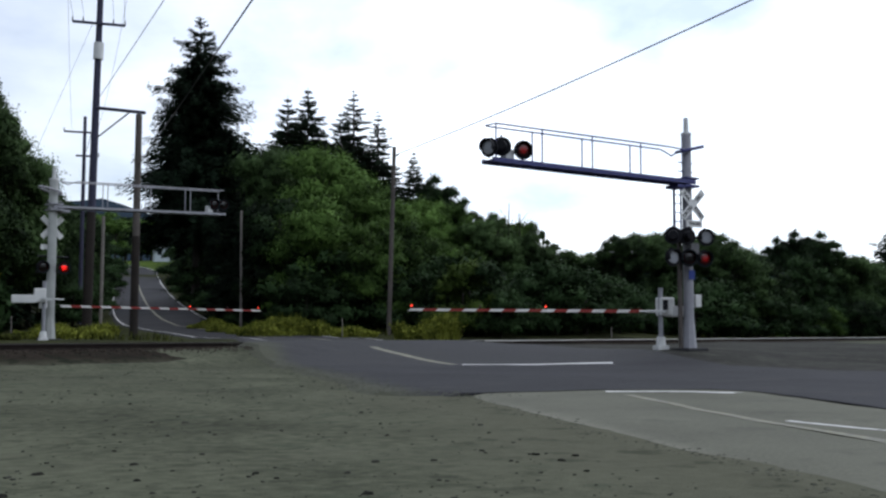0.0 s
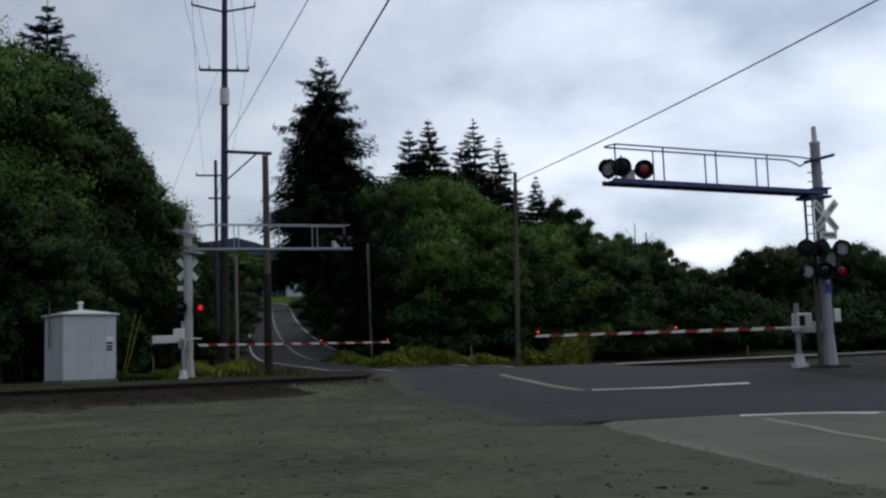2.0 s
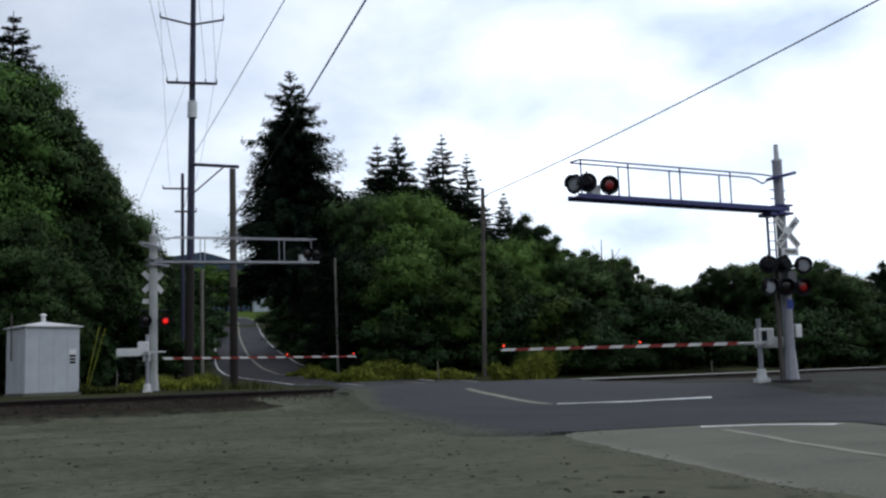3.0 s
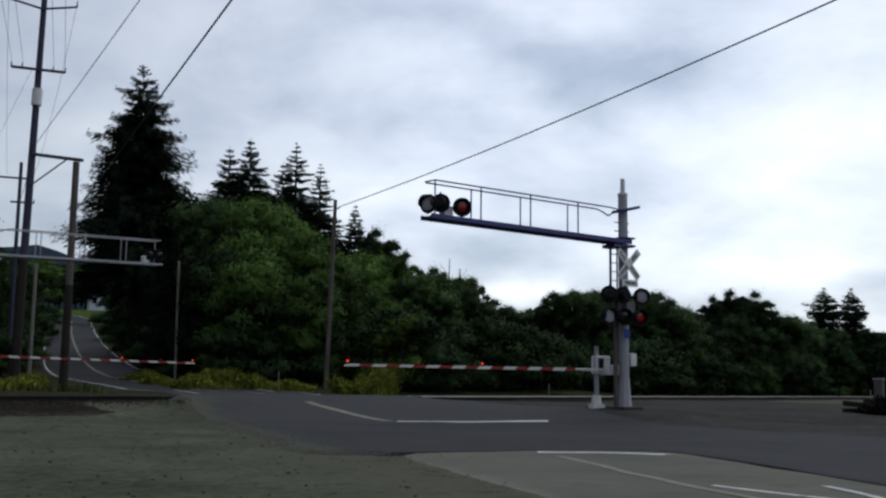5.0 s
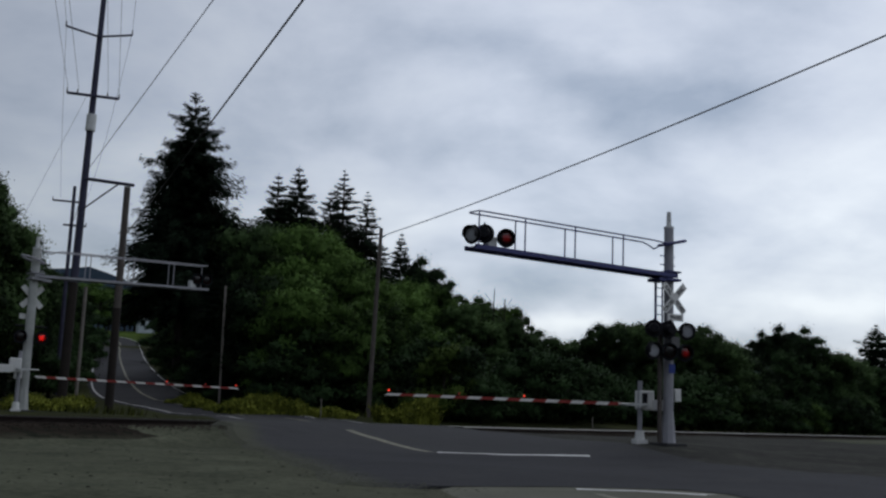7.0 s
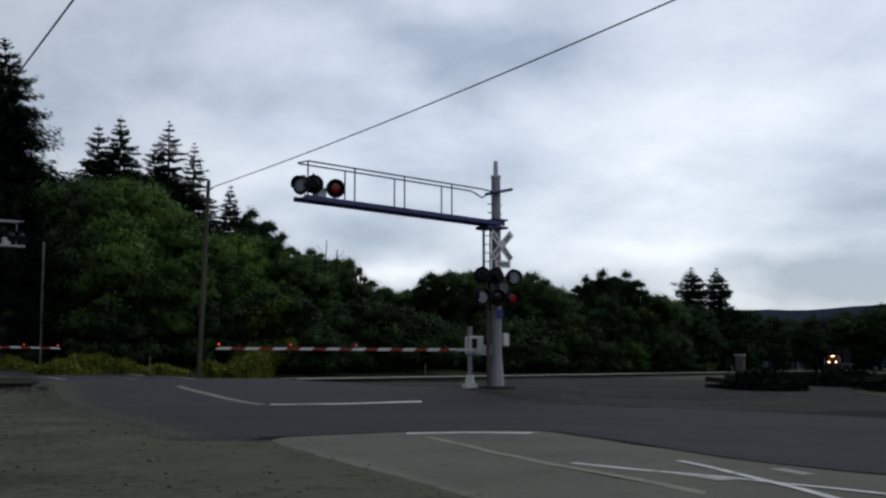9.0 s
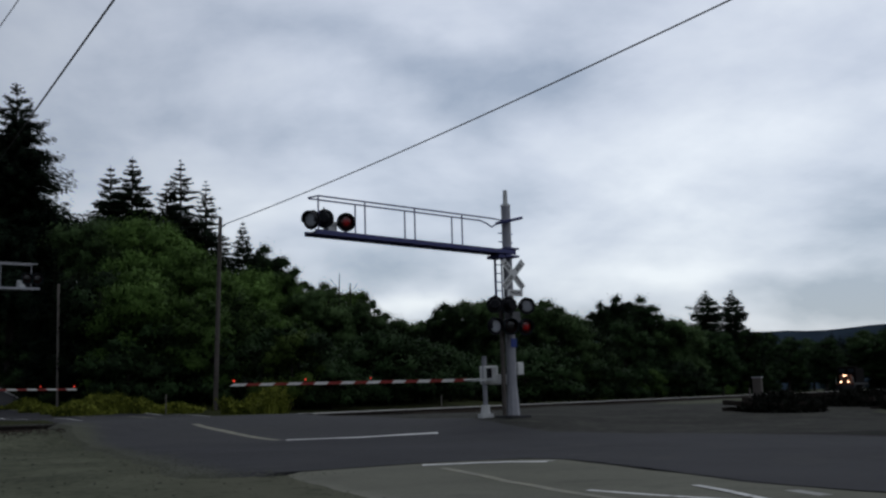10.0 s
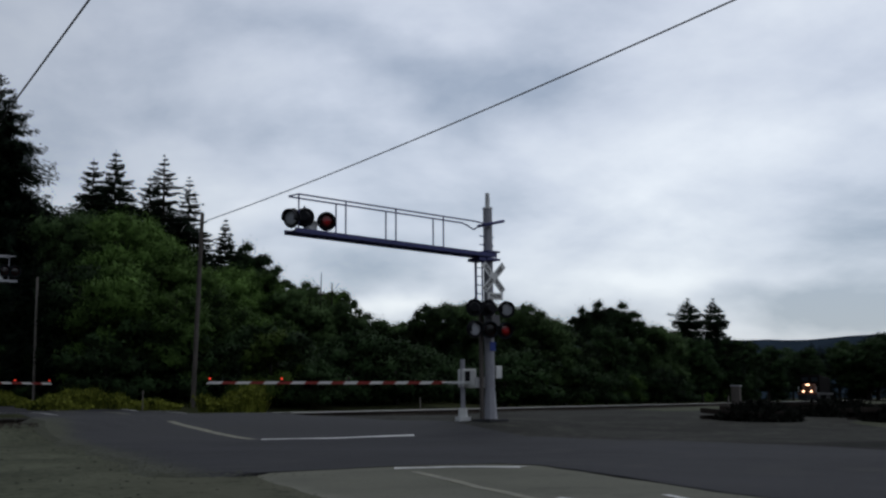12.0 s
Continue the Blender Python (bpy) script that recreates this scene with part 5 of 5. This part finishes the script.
    # by the hill road
    for az, r, el, k, wd in ((19.4, 130, 6.4, "ash", 1.1), (18.9, 182, 5.9, "ash", 1.1), (20.2, 100, 6.7, "ash", 1.1), (12.3, 118, 8.4, "fir_slim", 1.0), (11.8, 98, 7.4, "fir_slim", 1.0), (11.0, 92, 7.4, "fir_slim", 1.0), (20.8, 92, 6.4, "ash", 0.9), (19.6, 112, 5.6, "alder", 0.9), (18.9, 160, 5.9, "ash", 0.9), (17.8, 256, 5.5, "ash", 1.0), (16.5, 262, 5.2, "alder", 1.2), (15.3, 264, 5.4, "ash", 1.2), (12.8, 205, 5.9, "ash", 1.1), (12.8, 150, 6.0, "alder", 1.0), (14.0, 262, 5.8, "ash", 1.2), (17.3, 244, 5.7, "maple", 1.3), (16.8, 250, 5.3, "ash", 1.6), (16.0, 252, 5.5, "maple", 1.5), (15.5, 258, 5.9, "maple", 1.5), (14.6, 258, 6.0, "alder", 1.9), (17.0, 262, 6.0, "maple", 1.5), (14.3, 225, 5.2, "ash", 1.0), (18.2, 240, 6.2, "maple", 1.2), (12.0, 112, 6.4, "ash", 1.0), (10.6, 92, 6.2, "ash", 0.9), (13.0, 118, 5.0, "ash", 0.9)):
        put(k, az, r, el, wd)
    # shrubs at the foot of the tree line, mostly near-black to stand for its shade
    for k in range(52):
        az = 9.0 - k * 0.68 + rnd.uniform(-0.3, 0.3)
        r = (7 + TRACK_OFF + rnd.uniform(-1.2, 3)) / math.sin(radians(max(az, -30) + 38))
        if az > -0.5:
            r += 13
        if az > 2 and k % 2:
            continue
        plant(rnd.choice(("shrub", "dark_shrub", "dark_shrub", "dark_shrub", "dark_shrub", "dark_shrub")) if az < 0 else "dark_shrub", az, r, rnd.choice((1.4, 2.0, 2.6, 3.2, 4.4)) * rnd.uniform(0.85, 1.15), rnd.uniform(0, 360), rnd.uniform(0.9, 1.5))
    for az, r, hh in ((11.3, 92, 4.5), (10.9, 82, 3.6), (12.6, 106, 5.0), (13.0, 126, 5.0), (13.6, 150, 5.0), (13.7, 184, 6.0), (17.9, 176, 5.0), (18.0, 200, 6.0), (17.7, 150, 3.6), (10.2, 76, 3.0), (18.9, 92, 3.6), (18.7, 118, 4.0), (19.4, 78, 3.2)):
        plant("dark_shrub", az, r, hh, rnd.uniform(0, 360), 1.2)
    plant("light_shrub", -0.9, 61, 4.2, 20, 1.0)


forest()


def snag(az, r, el, seed):
    rnd = random.Random(seed)
    x, y = spot(az, r)
    h = 1.3 + r * math.tan(radians(el)) - land(x, y)
    t = tagged(new("dead_tree"), "bare dead tree poking out of the tree line", "tree", group="dead trees")
    t.matrix_basis = pose(x, y, land(x, y))
    bm = tube(bmesh.new(), (0, 0, -0.3), (0.2, 0, h), 0.13, 0.03, 7)
    for k in range(9):
        z = h * (0.6 + 0.04 * k)
        a, ln = rnd.uniform(0, 6.3), rnd.uniform(0.3, 0.9)
        polyline(bm, [(0.15, 0, z), (0.15 + 0.6 * ln * math.cos(a), 0.6 * ln * math.sin(a), z + 0.5 * ln), (0.15 + ln * math.cos(a), ln * math.sin(a), z + 1.1 * ln)], 0.02, 5)
    part("trunk", bm, "bark", t)


snag(-3.4, 84, 6.9, 1)
snag(-4.0, 86, 6.4, 2)


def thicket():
    """Undergrowth between the trunks of the tree line, in near-black leaves that stand for the shade there."""
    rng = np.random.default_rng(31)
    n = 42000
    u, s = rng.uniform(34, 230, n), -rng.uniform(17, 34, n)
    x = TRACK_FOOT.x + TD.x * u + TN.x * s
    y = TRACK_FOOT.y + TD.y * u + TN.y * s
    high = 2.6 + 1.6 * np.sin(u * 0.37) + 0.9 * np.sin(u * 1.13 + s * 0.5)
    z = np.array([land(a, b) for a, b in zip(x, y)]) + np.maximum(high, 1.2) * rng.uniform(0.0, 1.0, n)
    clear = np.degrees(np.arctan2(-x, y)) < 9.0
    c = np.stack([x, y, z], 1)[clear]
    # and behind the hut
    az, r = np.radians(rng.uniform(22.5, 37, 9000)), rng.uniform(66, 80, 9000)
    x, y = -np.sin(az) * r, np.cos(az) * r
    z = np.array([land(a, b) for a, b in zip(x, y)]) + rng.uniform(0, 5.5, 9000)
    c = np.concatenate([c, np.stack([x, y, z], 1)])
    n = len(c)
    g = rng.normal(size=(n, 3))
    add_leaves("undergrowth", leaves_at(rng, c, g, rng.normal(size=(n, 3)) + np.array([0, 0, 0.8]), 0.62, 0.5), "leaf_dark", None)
    tagged(bpy.data.objects["undergrowth"], "dark green undergrowth filling in the shade among the trees beyond the track", "undergrowth", kind="stuff")


thicket()


def weeds(az, r, half, deep, high, seed, mat="broom", label="tall yellow-green weeds on the verge beyond the track"):
    """A patch of tall weeds, thin upright stalks with leaves."""
    rng = np.random.default_rng(seed)
    x0, y0 = spot(az, r)
    w = tagged(new("weed_patch"), label, "weeds", group="weed patches")
    w.matrix_basis = pose(x0, y0, land(x0, y0), 0, 0, az)
    n = int(950 * half)
    a, q = rng.uniform(0, 6.283, n), rng.uniform(0, 1, n) ** 0.5
    c = np.stack([half * q * np.cos(a), deep * q * np.sin(a), 0 * q], 1)
    tall = high * (0.55 + 0.45 * np.sqrt(1 - q ** 2)) * (0.75 + 0.35 * np.sin(c[:, 0] * 2.3 + seed))
    lean = rng.normal(size=c.shape) * np.array([0.22, 0.22, 0]) + np.array([0, 0, 1])
    add_leaves("growth", leaves_at(rng, c - np.array([0, 0, 0.05]), lean, rng.normal(size=c.shape), tall[:, None] * 0.85, 0.06), mat, w)
    m = 2 * n
    k = rng.integers(0, n, m)
    f = rng.uniform(0.25, 1.0, (m, 1))
    at = c[k] + lean[k] * tall[k][:, None] * f * 0.8
    g = rng.normal(size=at.shape) + np.array([0, 0, 0.5])
    add_leaves("foliage", leaves_at(rng, at, g, rng.normal(size=at.shape) + np.array([0, 0, 0.7]), 0.17, 0.09), mat, w)


for weed in ((10.2, 63, 1.6, 0.9, 0.8, 1), (8.9, 62, 1.5, 0.8, 1.2, 2), (7.6, 61, 1.3, 0.8, 1.3, 3), (6.2, 60, 1.1, 0.8, 1.2, 4), (1.6, 57, 1.1, 0.9, 1.75, 5), (0.5, 56.5, 1.2, 0.9, 1.85, 6), (18.9, 56, 1.5, 1.2, 0.7, 7), (20.1, 54, 1.3, 1.2, 0.7, 8), (19.5, 60, 2.0, 1.5, 0.95, 11), (18.6, 62, 1.6, 1.5, 0.9, 12), (20.6, 57, 1.6, 1.3, 0.85, 13), (23.9, 45.9, 0.9, 0.5, 0.65, 16, "grass", "rough dull green weeds beside the metal hut"), (22.9, 46.5, 0.8, 0.5, 0.5, 17, "grass", "rough dull green weeds beside the metal hut"), (12.4, 72, 1.6, 0.9, 0.8, 14), (9.6, 60, 1.6, 0.8, 0.9, 15), (11.4, 66, 1.5, 0.9, 0.6, 9), (4.4, 60, 0.8, 0.7, 0.8, 10)):
    weeds(*weed)


def tufts():
    """Rough grass and weeds beyond the track and along the verges."""
    rng = np.random.default_rng(9)
    cs = []
    for k in range(15000):
        u, s = rng.uniform(-30, 120), -5.0 - abs(rng.normal()) * 7
        p = TRACK_FOOT + TD * u + TN * s
        q = min((Vector((p.x, p.y)) - c).length for c in ROAD_LINE[::4])
        if q < 7.5 or u < 27 or (u > 40 and s > -10) or math.hypot(p.x - HUT[0], p.y - HUT[1]) < 3.5:
            continue
        cs.append((p.x, p.y, land(p.x, p.y) - 0.02))
    cs = np.array(cs)
    lean = rng.normal(size=cs.shape) * np.array([0.35, 0.35, 0]) + np.array([0, 0, 1])
    add_leaves("rough_grass", leaves_at(rng, cs, lean, rng.normal(size=cs.shape), 0.38, 0.07), "grass", None)
    tagged(bpy.data.objects["rough_grass"], "rough green and straw-coloured grass beyond the track", "grass", kind="stuff")


tufts()


# ---- far hills, and an added ridge out of view ----
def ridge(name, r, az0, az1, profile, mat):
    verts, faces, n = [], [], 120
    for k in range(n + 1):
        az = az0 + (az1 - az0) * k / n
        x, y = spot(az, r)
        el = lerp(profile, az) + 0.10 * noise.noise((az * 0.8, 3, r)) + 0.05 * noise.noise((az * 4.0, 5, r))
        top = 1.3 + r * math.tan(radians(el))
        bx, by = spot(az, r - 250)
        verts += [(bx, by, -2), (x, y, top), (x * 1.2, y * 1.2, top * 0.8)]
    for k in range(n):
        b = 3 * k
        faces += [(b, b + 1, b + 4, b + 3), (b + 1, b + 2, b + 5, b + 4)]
    tagged(new(name, mesh_of(name, verts, faces, (mat,), smooth=True)), "wooded ridge on the horizon, haze-blue ahead, unseen sky blocker behind", "hills", kind="structure")


# hills ahead, with the haze of distance in their colour
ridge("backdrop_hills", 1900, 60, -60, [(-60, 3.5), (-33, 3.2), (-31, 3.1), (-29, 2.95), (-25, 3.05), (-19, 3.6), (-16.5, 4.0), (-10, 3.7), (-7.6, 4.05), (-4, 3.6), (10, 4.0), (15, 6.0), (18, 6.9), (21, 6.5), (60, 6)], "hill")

# added behind the camera, never seen: blocks low sky to darken facing sides
ridge("backdrop_valley_side", 420, 302, 58, [(58, 7.0), (90, 12), (140, 15), (180, 16), (220, 15), (270, 12), (302, 4.0)], "sky_blocker")


# ---- the far house ----
def far_house():
    x, y = spot(14.95, 234)
    h = tagged(new("house"), "small pale house far up the hill road", "house")
    h.matrix_basis = pose(x, y, land(x, y) - 0.2, 0, 0, 20)
    walls = part("wall", box(bmesh.new(), -1.7, -3, -0.5, 1.7, 3, 3.0), "house", h, "pale painted walls")
    bm = bmesh.new()
    vs = [bm.verts.new(v) for v in ((-2.0, -3.3, 2.9), (2.0, -3.3, 2.9), (2.0, 3.3, 2.9), (-2.0, 3.3, 2.9), (0, -3.3, 4.6), (0, 3.3, 4.6))]
    for f in ((0, 1, 4), (1, 2, 5, 4), (2, 3, 5), (3, 0, 4, 5), (3, 2, 1, 0)):
        bm.faces.new([vs[i] for i in f])
    part("roof", bm, "house_roof", h, "dark shingle roof")
    for wx in (-0.8, 0.8):
        part("window", box(bmesh.new(), wx - 0.45, -3.02, 1.2, wx + 0.45, -2.98, 2.3), "window", walls)


far_house()


# ---- by the lot on the far side of the road ----
def brush_heap(az, r, half, deep, high, seed):
    rng = np.random.default_rng(seed)
    heap = tagged(new("brush_heap"), "low dark heap of brush and old ties on the lot", "brush heap", group="brush heaps")
    x, y = spot(az, r)
    heap.matrix_basis = pose(x, y, land(x, y), 0, 0, az)
    n = int(2600 * half)
    a, q = rng.uniform(0, 6.283, n), rng.uniform(0, 1, n) ** 0.5
    c = np.stack([half * q * np.cos(a), deep * q * np.sin(a), high * (1 - q ** 2) * rng.uniform(0.2, 1, n) + 0.04], 1)
    add_leaves("brush", leaves_at(rng, c, rng.normal(size=c.shape), rng.normal(size=c.shape), 0.26, 0.14), "brush", heap)
    for k in range(int(4 * half)):
        bm = box(bmesh.new(), -1.2, -0.1, -0.09, 1.2, 0.1, 0.09, 0.01)
        part("old_tie", bm, "tie", heap, "", pose(rng.uniform(-0.7, 0.7) * half, rng.uniform(-0.5, 0.5), 0.12 + 0.07 * (k % 5), 0, rng.uniform(-6, 6), rng.uniform(-35, 35)))


brush_heap(-26.7, 41, 1.5, 1.0, 0.62, 4)
brush_heap(-30.4, 44, 2.2, 1.0, 0.50, 6)
brush_heap(-34.0, 42, 1.8, 1.0, 0.70, 8)


def trackside_cabinet():
    x, y = spot(-25.55, 58)
    c = tagged(new("relay_cabinet"), "small grey relay cabinet beside the far track", "relay cabinet")
    c.matrix_basis = pose(x, y, land(x, y), 0, 0, -38)
    part("body", box(bmesh.new(), -0.22, -0.2, 0.1, 0.22, 0.2, 1.25, 0.02), "grey_wood", c)
    part("cap", box(bmesh.new(), -0.26, -0.24, 1.25, 0.26, 0.24, 1.31, 0.01), "aluminium", c)
    part("leg", box(bmesh.new(), -0.2, -0.18, -0.3, 0.2, 0.18, 0.1), "black", c)
    x, y = spot(-25.15, 57.5)
    p = tagged(new("marker_post"), "short pale wooden marker post beyond the track", "marker post", group="marker posts")
    p.matrix_basis = pose(x, y, land(x, y))
    part("stake", tube(bmesh.new(), (0, 0, -0.3), (0, 0, 0.75), 0.028, 0.028, 8), "pale_wood", p)
    for az, r, h in ((5.55, 58, 1.1), (-8.95, 60, 0.9), (22.35, 47.5, 1.0)):
        x, y = spot(az, r)
        copy_thing(p, pose(x, y, land(x, y) + h - 0.75))


trackside_cabinet()


# ---- loose stones on the lot ----
def stones():
    rnd = random.Random(3)
    verts, faces = [], []
    base = [(math.cos(k * 1.047), math.sin(k * 1.047), 0) for k in range(6)] + [(0.66 * math.cos(k * 1.047 + 0.5), 0.66 * math.sin(k * 1.047 + 0.5), 0.8) for k in range(6)] + [(0, 0, 1.0)]
    tri = [(k, (k + 1) % 6, 6 + k) for k in range(6)] + [((k + 1) % 6, 6 + (k + 1) % 6, 6 + k) for k in range(6)] + [(6 + k, 6 + (k + 1) % 6, 12) for k in range(6)]
    for k in range(3300):
        y = 4.5 + 26 * rnd.random() ** 1.6
        x = rnd.uniform(-0.62 * y - 2, 0.55 * y)
        if x > lerp([(0, 2.3), (6, 1.6), (9, 0.7), (15, -0.4), (17, -1.6), (29, -4.6), (36, -8)], y) or across(x, y) < 3.2:
            continue
        sz = rnd.choice((0.005, 0.007, 0.009, 0.013, 0.02 if k % 3 == 0 else 0.008)) * rnd.uniform(0.7, 1.4) * (1.0 + y * 0.02)
        if k % 24 == 0:
            sz = rnd.uniform(0.018, 0.040)
        b, z, a = len(verts), land(x, y), rnd.uniform(0, 6.3)
        for vx, vy, vz in base:
            j = rnd.uniform(0.7, 1.3)
            verts.append((x + sz * j * (vx * math.cos(a) - vy * math.sin(a)), y + sz * j * (vx * math.sin(a) + vy * math.cos(a)), z + sz * 0.45 * j * vz))
        faces += [tuple(b + i for i in f) for f in tri]
    tagged(new("loose_stones", mesh_of("loose_stones", verts, faces, ("stone",))), "loose grey stones scattered on the gravel lot", "stones", kind="stuff")
    # gravel strewn over the edges of the asphalt
    verts, faces = [], []
    for edge, count, wide in (([(2.05, 5.0), (1.72, 7.4), (1.15, 9.1), (0.35, 13.2), (-0.15, 15.4)], 320, 0.10), ([(-0.1, 15.0), (-1.5, 17.4), (-2.9, 23), (-4.5, 29), (-6.2, 33), (-8.3, 36.5)], 2600, 0.5)):
        line = curve_points(edge, 0.5)
        for k in range(count):
            c = line[rnd.randrange(len(line))]
            x, y = c.x + rnd.gauss(0.1, wide), c.y + rnd.uniform(-0.3, 0.3)
            sz, b, a = rnd.uniform(0.008, 0.022), len(verts), rnd.uniform(0, 6.3)
            z = road_top(x, y) + 0.034
            for vx, vy, vz in base:
                j = rnd.uniform(0.7, 1.3)
                verts.append((x + sz * j * (vx * math.cos(a) - vy * math.sin(a)), y + sz * j * (vx * math.sin(a) + vy * math.cos(a)), z + sz * 0.3 * j * vz))
            faces += [tuple(b + i for i in f) for f in tri]
    tagged(new("strewn_gravel", mesh_of("strewn_gravel", verts, faces, ("pebble",))), "fine gravel strewn along the asphalt's edge", "gravel", kind="stuff")
    verts, faces = [], []
    for k in range(17000):
        u = rnd.uniform(-12, 75)
        if U_ROAD[0] - 1 < u < U_ROAD[1] + 1:
            continue
        s = rnd.uniform(-2.4, 2.6) if rnd.random() < 0.8 else 2.4 + abs(rnd.gauss(0, 0.5))
        x, y, _ = on_track(u, s, 0)
        z = max(RAIL_TOP - 0.14 + lerp(BED[::-1], s), land(x, y) + 0.04 if abs(s) > 1.8 else 0)
        sz, b, a = rnd.uniform(0.02, 0.045), len(verts), rnd.uniform(0, 6.3)
        for vx, vy, vz in base:
            j = rnd.uniform(0.7, 1.3)
            verts.append((x + sz * j * (vx * math.cos(a) - vy * math.sin(a)), y + sz * j * (vx * math.sin(a) + vy * math.cos(a)), z + sz * 0.6 * j * vz))
        faces += [tuple(b + i for i in f) for f in tri]
    tagged(new("ballast_stones", mesh_of("ballast_stones", verts, faces, ("crushed",))), "dark crushed stone of the track bed", "stones", kind="stuff")


stones()


# ---- the train ----
def locomotive():
    """A diesel locomotive, nose towards -y, standing on z = 0 of its rails."""
    t = tagged(new("locomotive"), "dark diesel locomotive with bright headlights on the track", "locomotive")
    bm = bmesh.new()
    box(bm, -1.5, 0.2, 0.95, 1.5, 18.5, 1.35, 0.05)
    part("underframe", bm, "black", t)
    bm = bmesh.new()
    box(bm, -0.95, 0.7, 1.35, 0.95, 3.0, 2.75, 0.12)
    # the nose's orange paints in the halo round the headlights
    part("nose", bm, "loco_stripe", t, "short nose hood, coloured orange for the headlights' glow")
    bm = bmesh.new()
    box(bm, -1.52, 3.0, 1.35, 1.52, 5.6, 4.25, 0.15)
    cab = part("cab", bm, "loco", t, "dark driver's cab")
    for x in (-0.75, 0.75):
        part("windscreen", box(bmesh.new(), x - 0.5, 2.97, 3.15, x + 0.5, 3.01, 3.85), "window", cab)
    bm = bmesh.new()
    box(bm, -1.0, 5.6, 1.35, 1.0, 18.0, 4.1, 0.12)
    part("engine_hood", bm, "loco", t, "long dark engine hood")
    bm = bmesh.new()
    vs = [bm.verts.new(v) for v in ((-1.5, 0.15, 0.15), (1.5, 0.15, 0.15), (1.5, 0.2, 1.0), (-1.5, 0.2, 1.0), (0, -0.35, 0.15), (0, -0.1, 0.9))]
    for f in ((0, 4, 5, 3), (4, 1, 2, 5), (3, 5, 2), (0, 1, 4), (0, 3, 2, 1)):
        bm.faces.new([vs[i] for i in f])
    part("plough", bm, "black", t, "black pilot plough")
    part("stripe", box(bmesh.new(), -1.51, 0.18, 1.1, 1.51, 0.2, 1.3), "loco_stripe", t, "dull orange stripe on the end sill")
    for x in (-1.4, -0.5, 0.5, 1.4):
        part("handrail", tube(bmesh.new(), (x, 0.3, 1.35), (x, 0.3, 2.35), 0.025, sides=6), "white_metal", t)
    for y in (2.6, 4.6, 13.8, 15.8):
        for x in (-0.76, 0.76):
            part("wheel", tube(bmesh.new(), (x - 0.06, y, 0.5), (x + 0.06, y, 0.5), 0.5, sides=20), "rail", t)
    for y in (1.4, 12.6):
        part("bogie_frame", box(bmesh.new(), -1.1, y, 0.35, 1.1, y + 4.4, 0.95, 0.05), "black", t)
    for x, z, y, rr in ((-0.16, 2.62, 0.62, 0.14), (0.16, 2.62, 0.62, 0.14), (-0.62, 1.55, 0.18, 0.16), (0.62, 1.55, 0.18, 0.16)):
        case = part("headlight", tube(bmesh.new(), (x, y, z), (x, y + 0.2, z), rr + 0.04, sides=16), "black", t)
        bm = bmesh.new()
        bmesh.ops.create_cone(bm, cap_ends=True, segments=16, radius1=rr, radius2=rr, depth=0.02, matrix=pose(x, y - 0.012, z, 90))
        part("glowing_lens", bm, "headlight", case, "brilliant warm white headlight lens")
    return t


TRAIN = locomotive()


# ---- what moves ----
def motions():
    rows = []
    for t in (0.0, 3.0, 6.0, 9.0, 12.0):
        p = TRACK_FOOT + TD * (206.0 - 8.4 * (t - 9.0))
        rows.append((t, pose(p.x, p.y, RAIL_TOP, 0, 0, -math.degrees(TRACK_AZ))))
    walk(TRAIN, rows)
    # the flashing lights: pairs of reflectors that turn to the lens by turns
    for bulb, which in BULBS:
        first, period, lasts = (0.83, 0.989, 0.4945) if which in (A, B) else (1.95, 1.01, 0.56)
        lead = which in (A, "c")
        place = bulb.location.copy()
        t = first
        while t > 0:
            t -= period
        shown = (t + lasts > 0) == lead
        rows = [(0.0, pose(*place, 0, 0, 0 if shown else 180))]
        while t < 12.0:
            for dt, begins in ((0.0, True), (lasts, False)):
                k, now = t + dt, begins == lead
                if 0.1 < k < 11.85 and now != shown:
                    a0 = 180.0 if now else 0.0
                    for step in range(4):
                        rows.append((k - 0.05 + step / 30.0, pose(*place, 0, 0, a0 + 60.0 * step)))
                    shown = now
            t += period
        rows.append((12.0, pose(*place, 0, 0, 0 if shown else 180)))
        walk(bulb, rows)


motions()
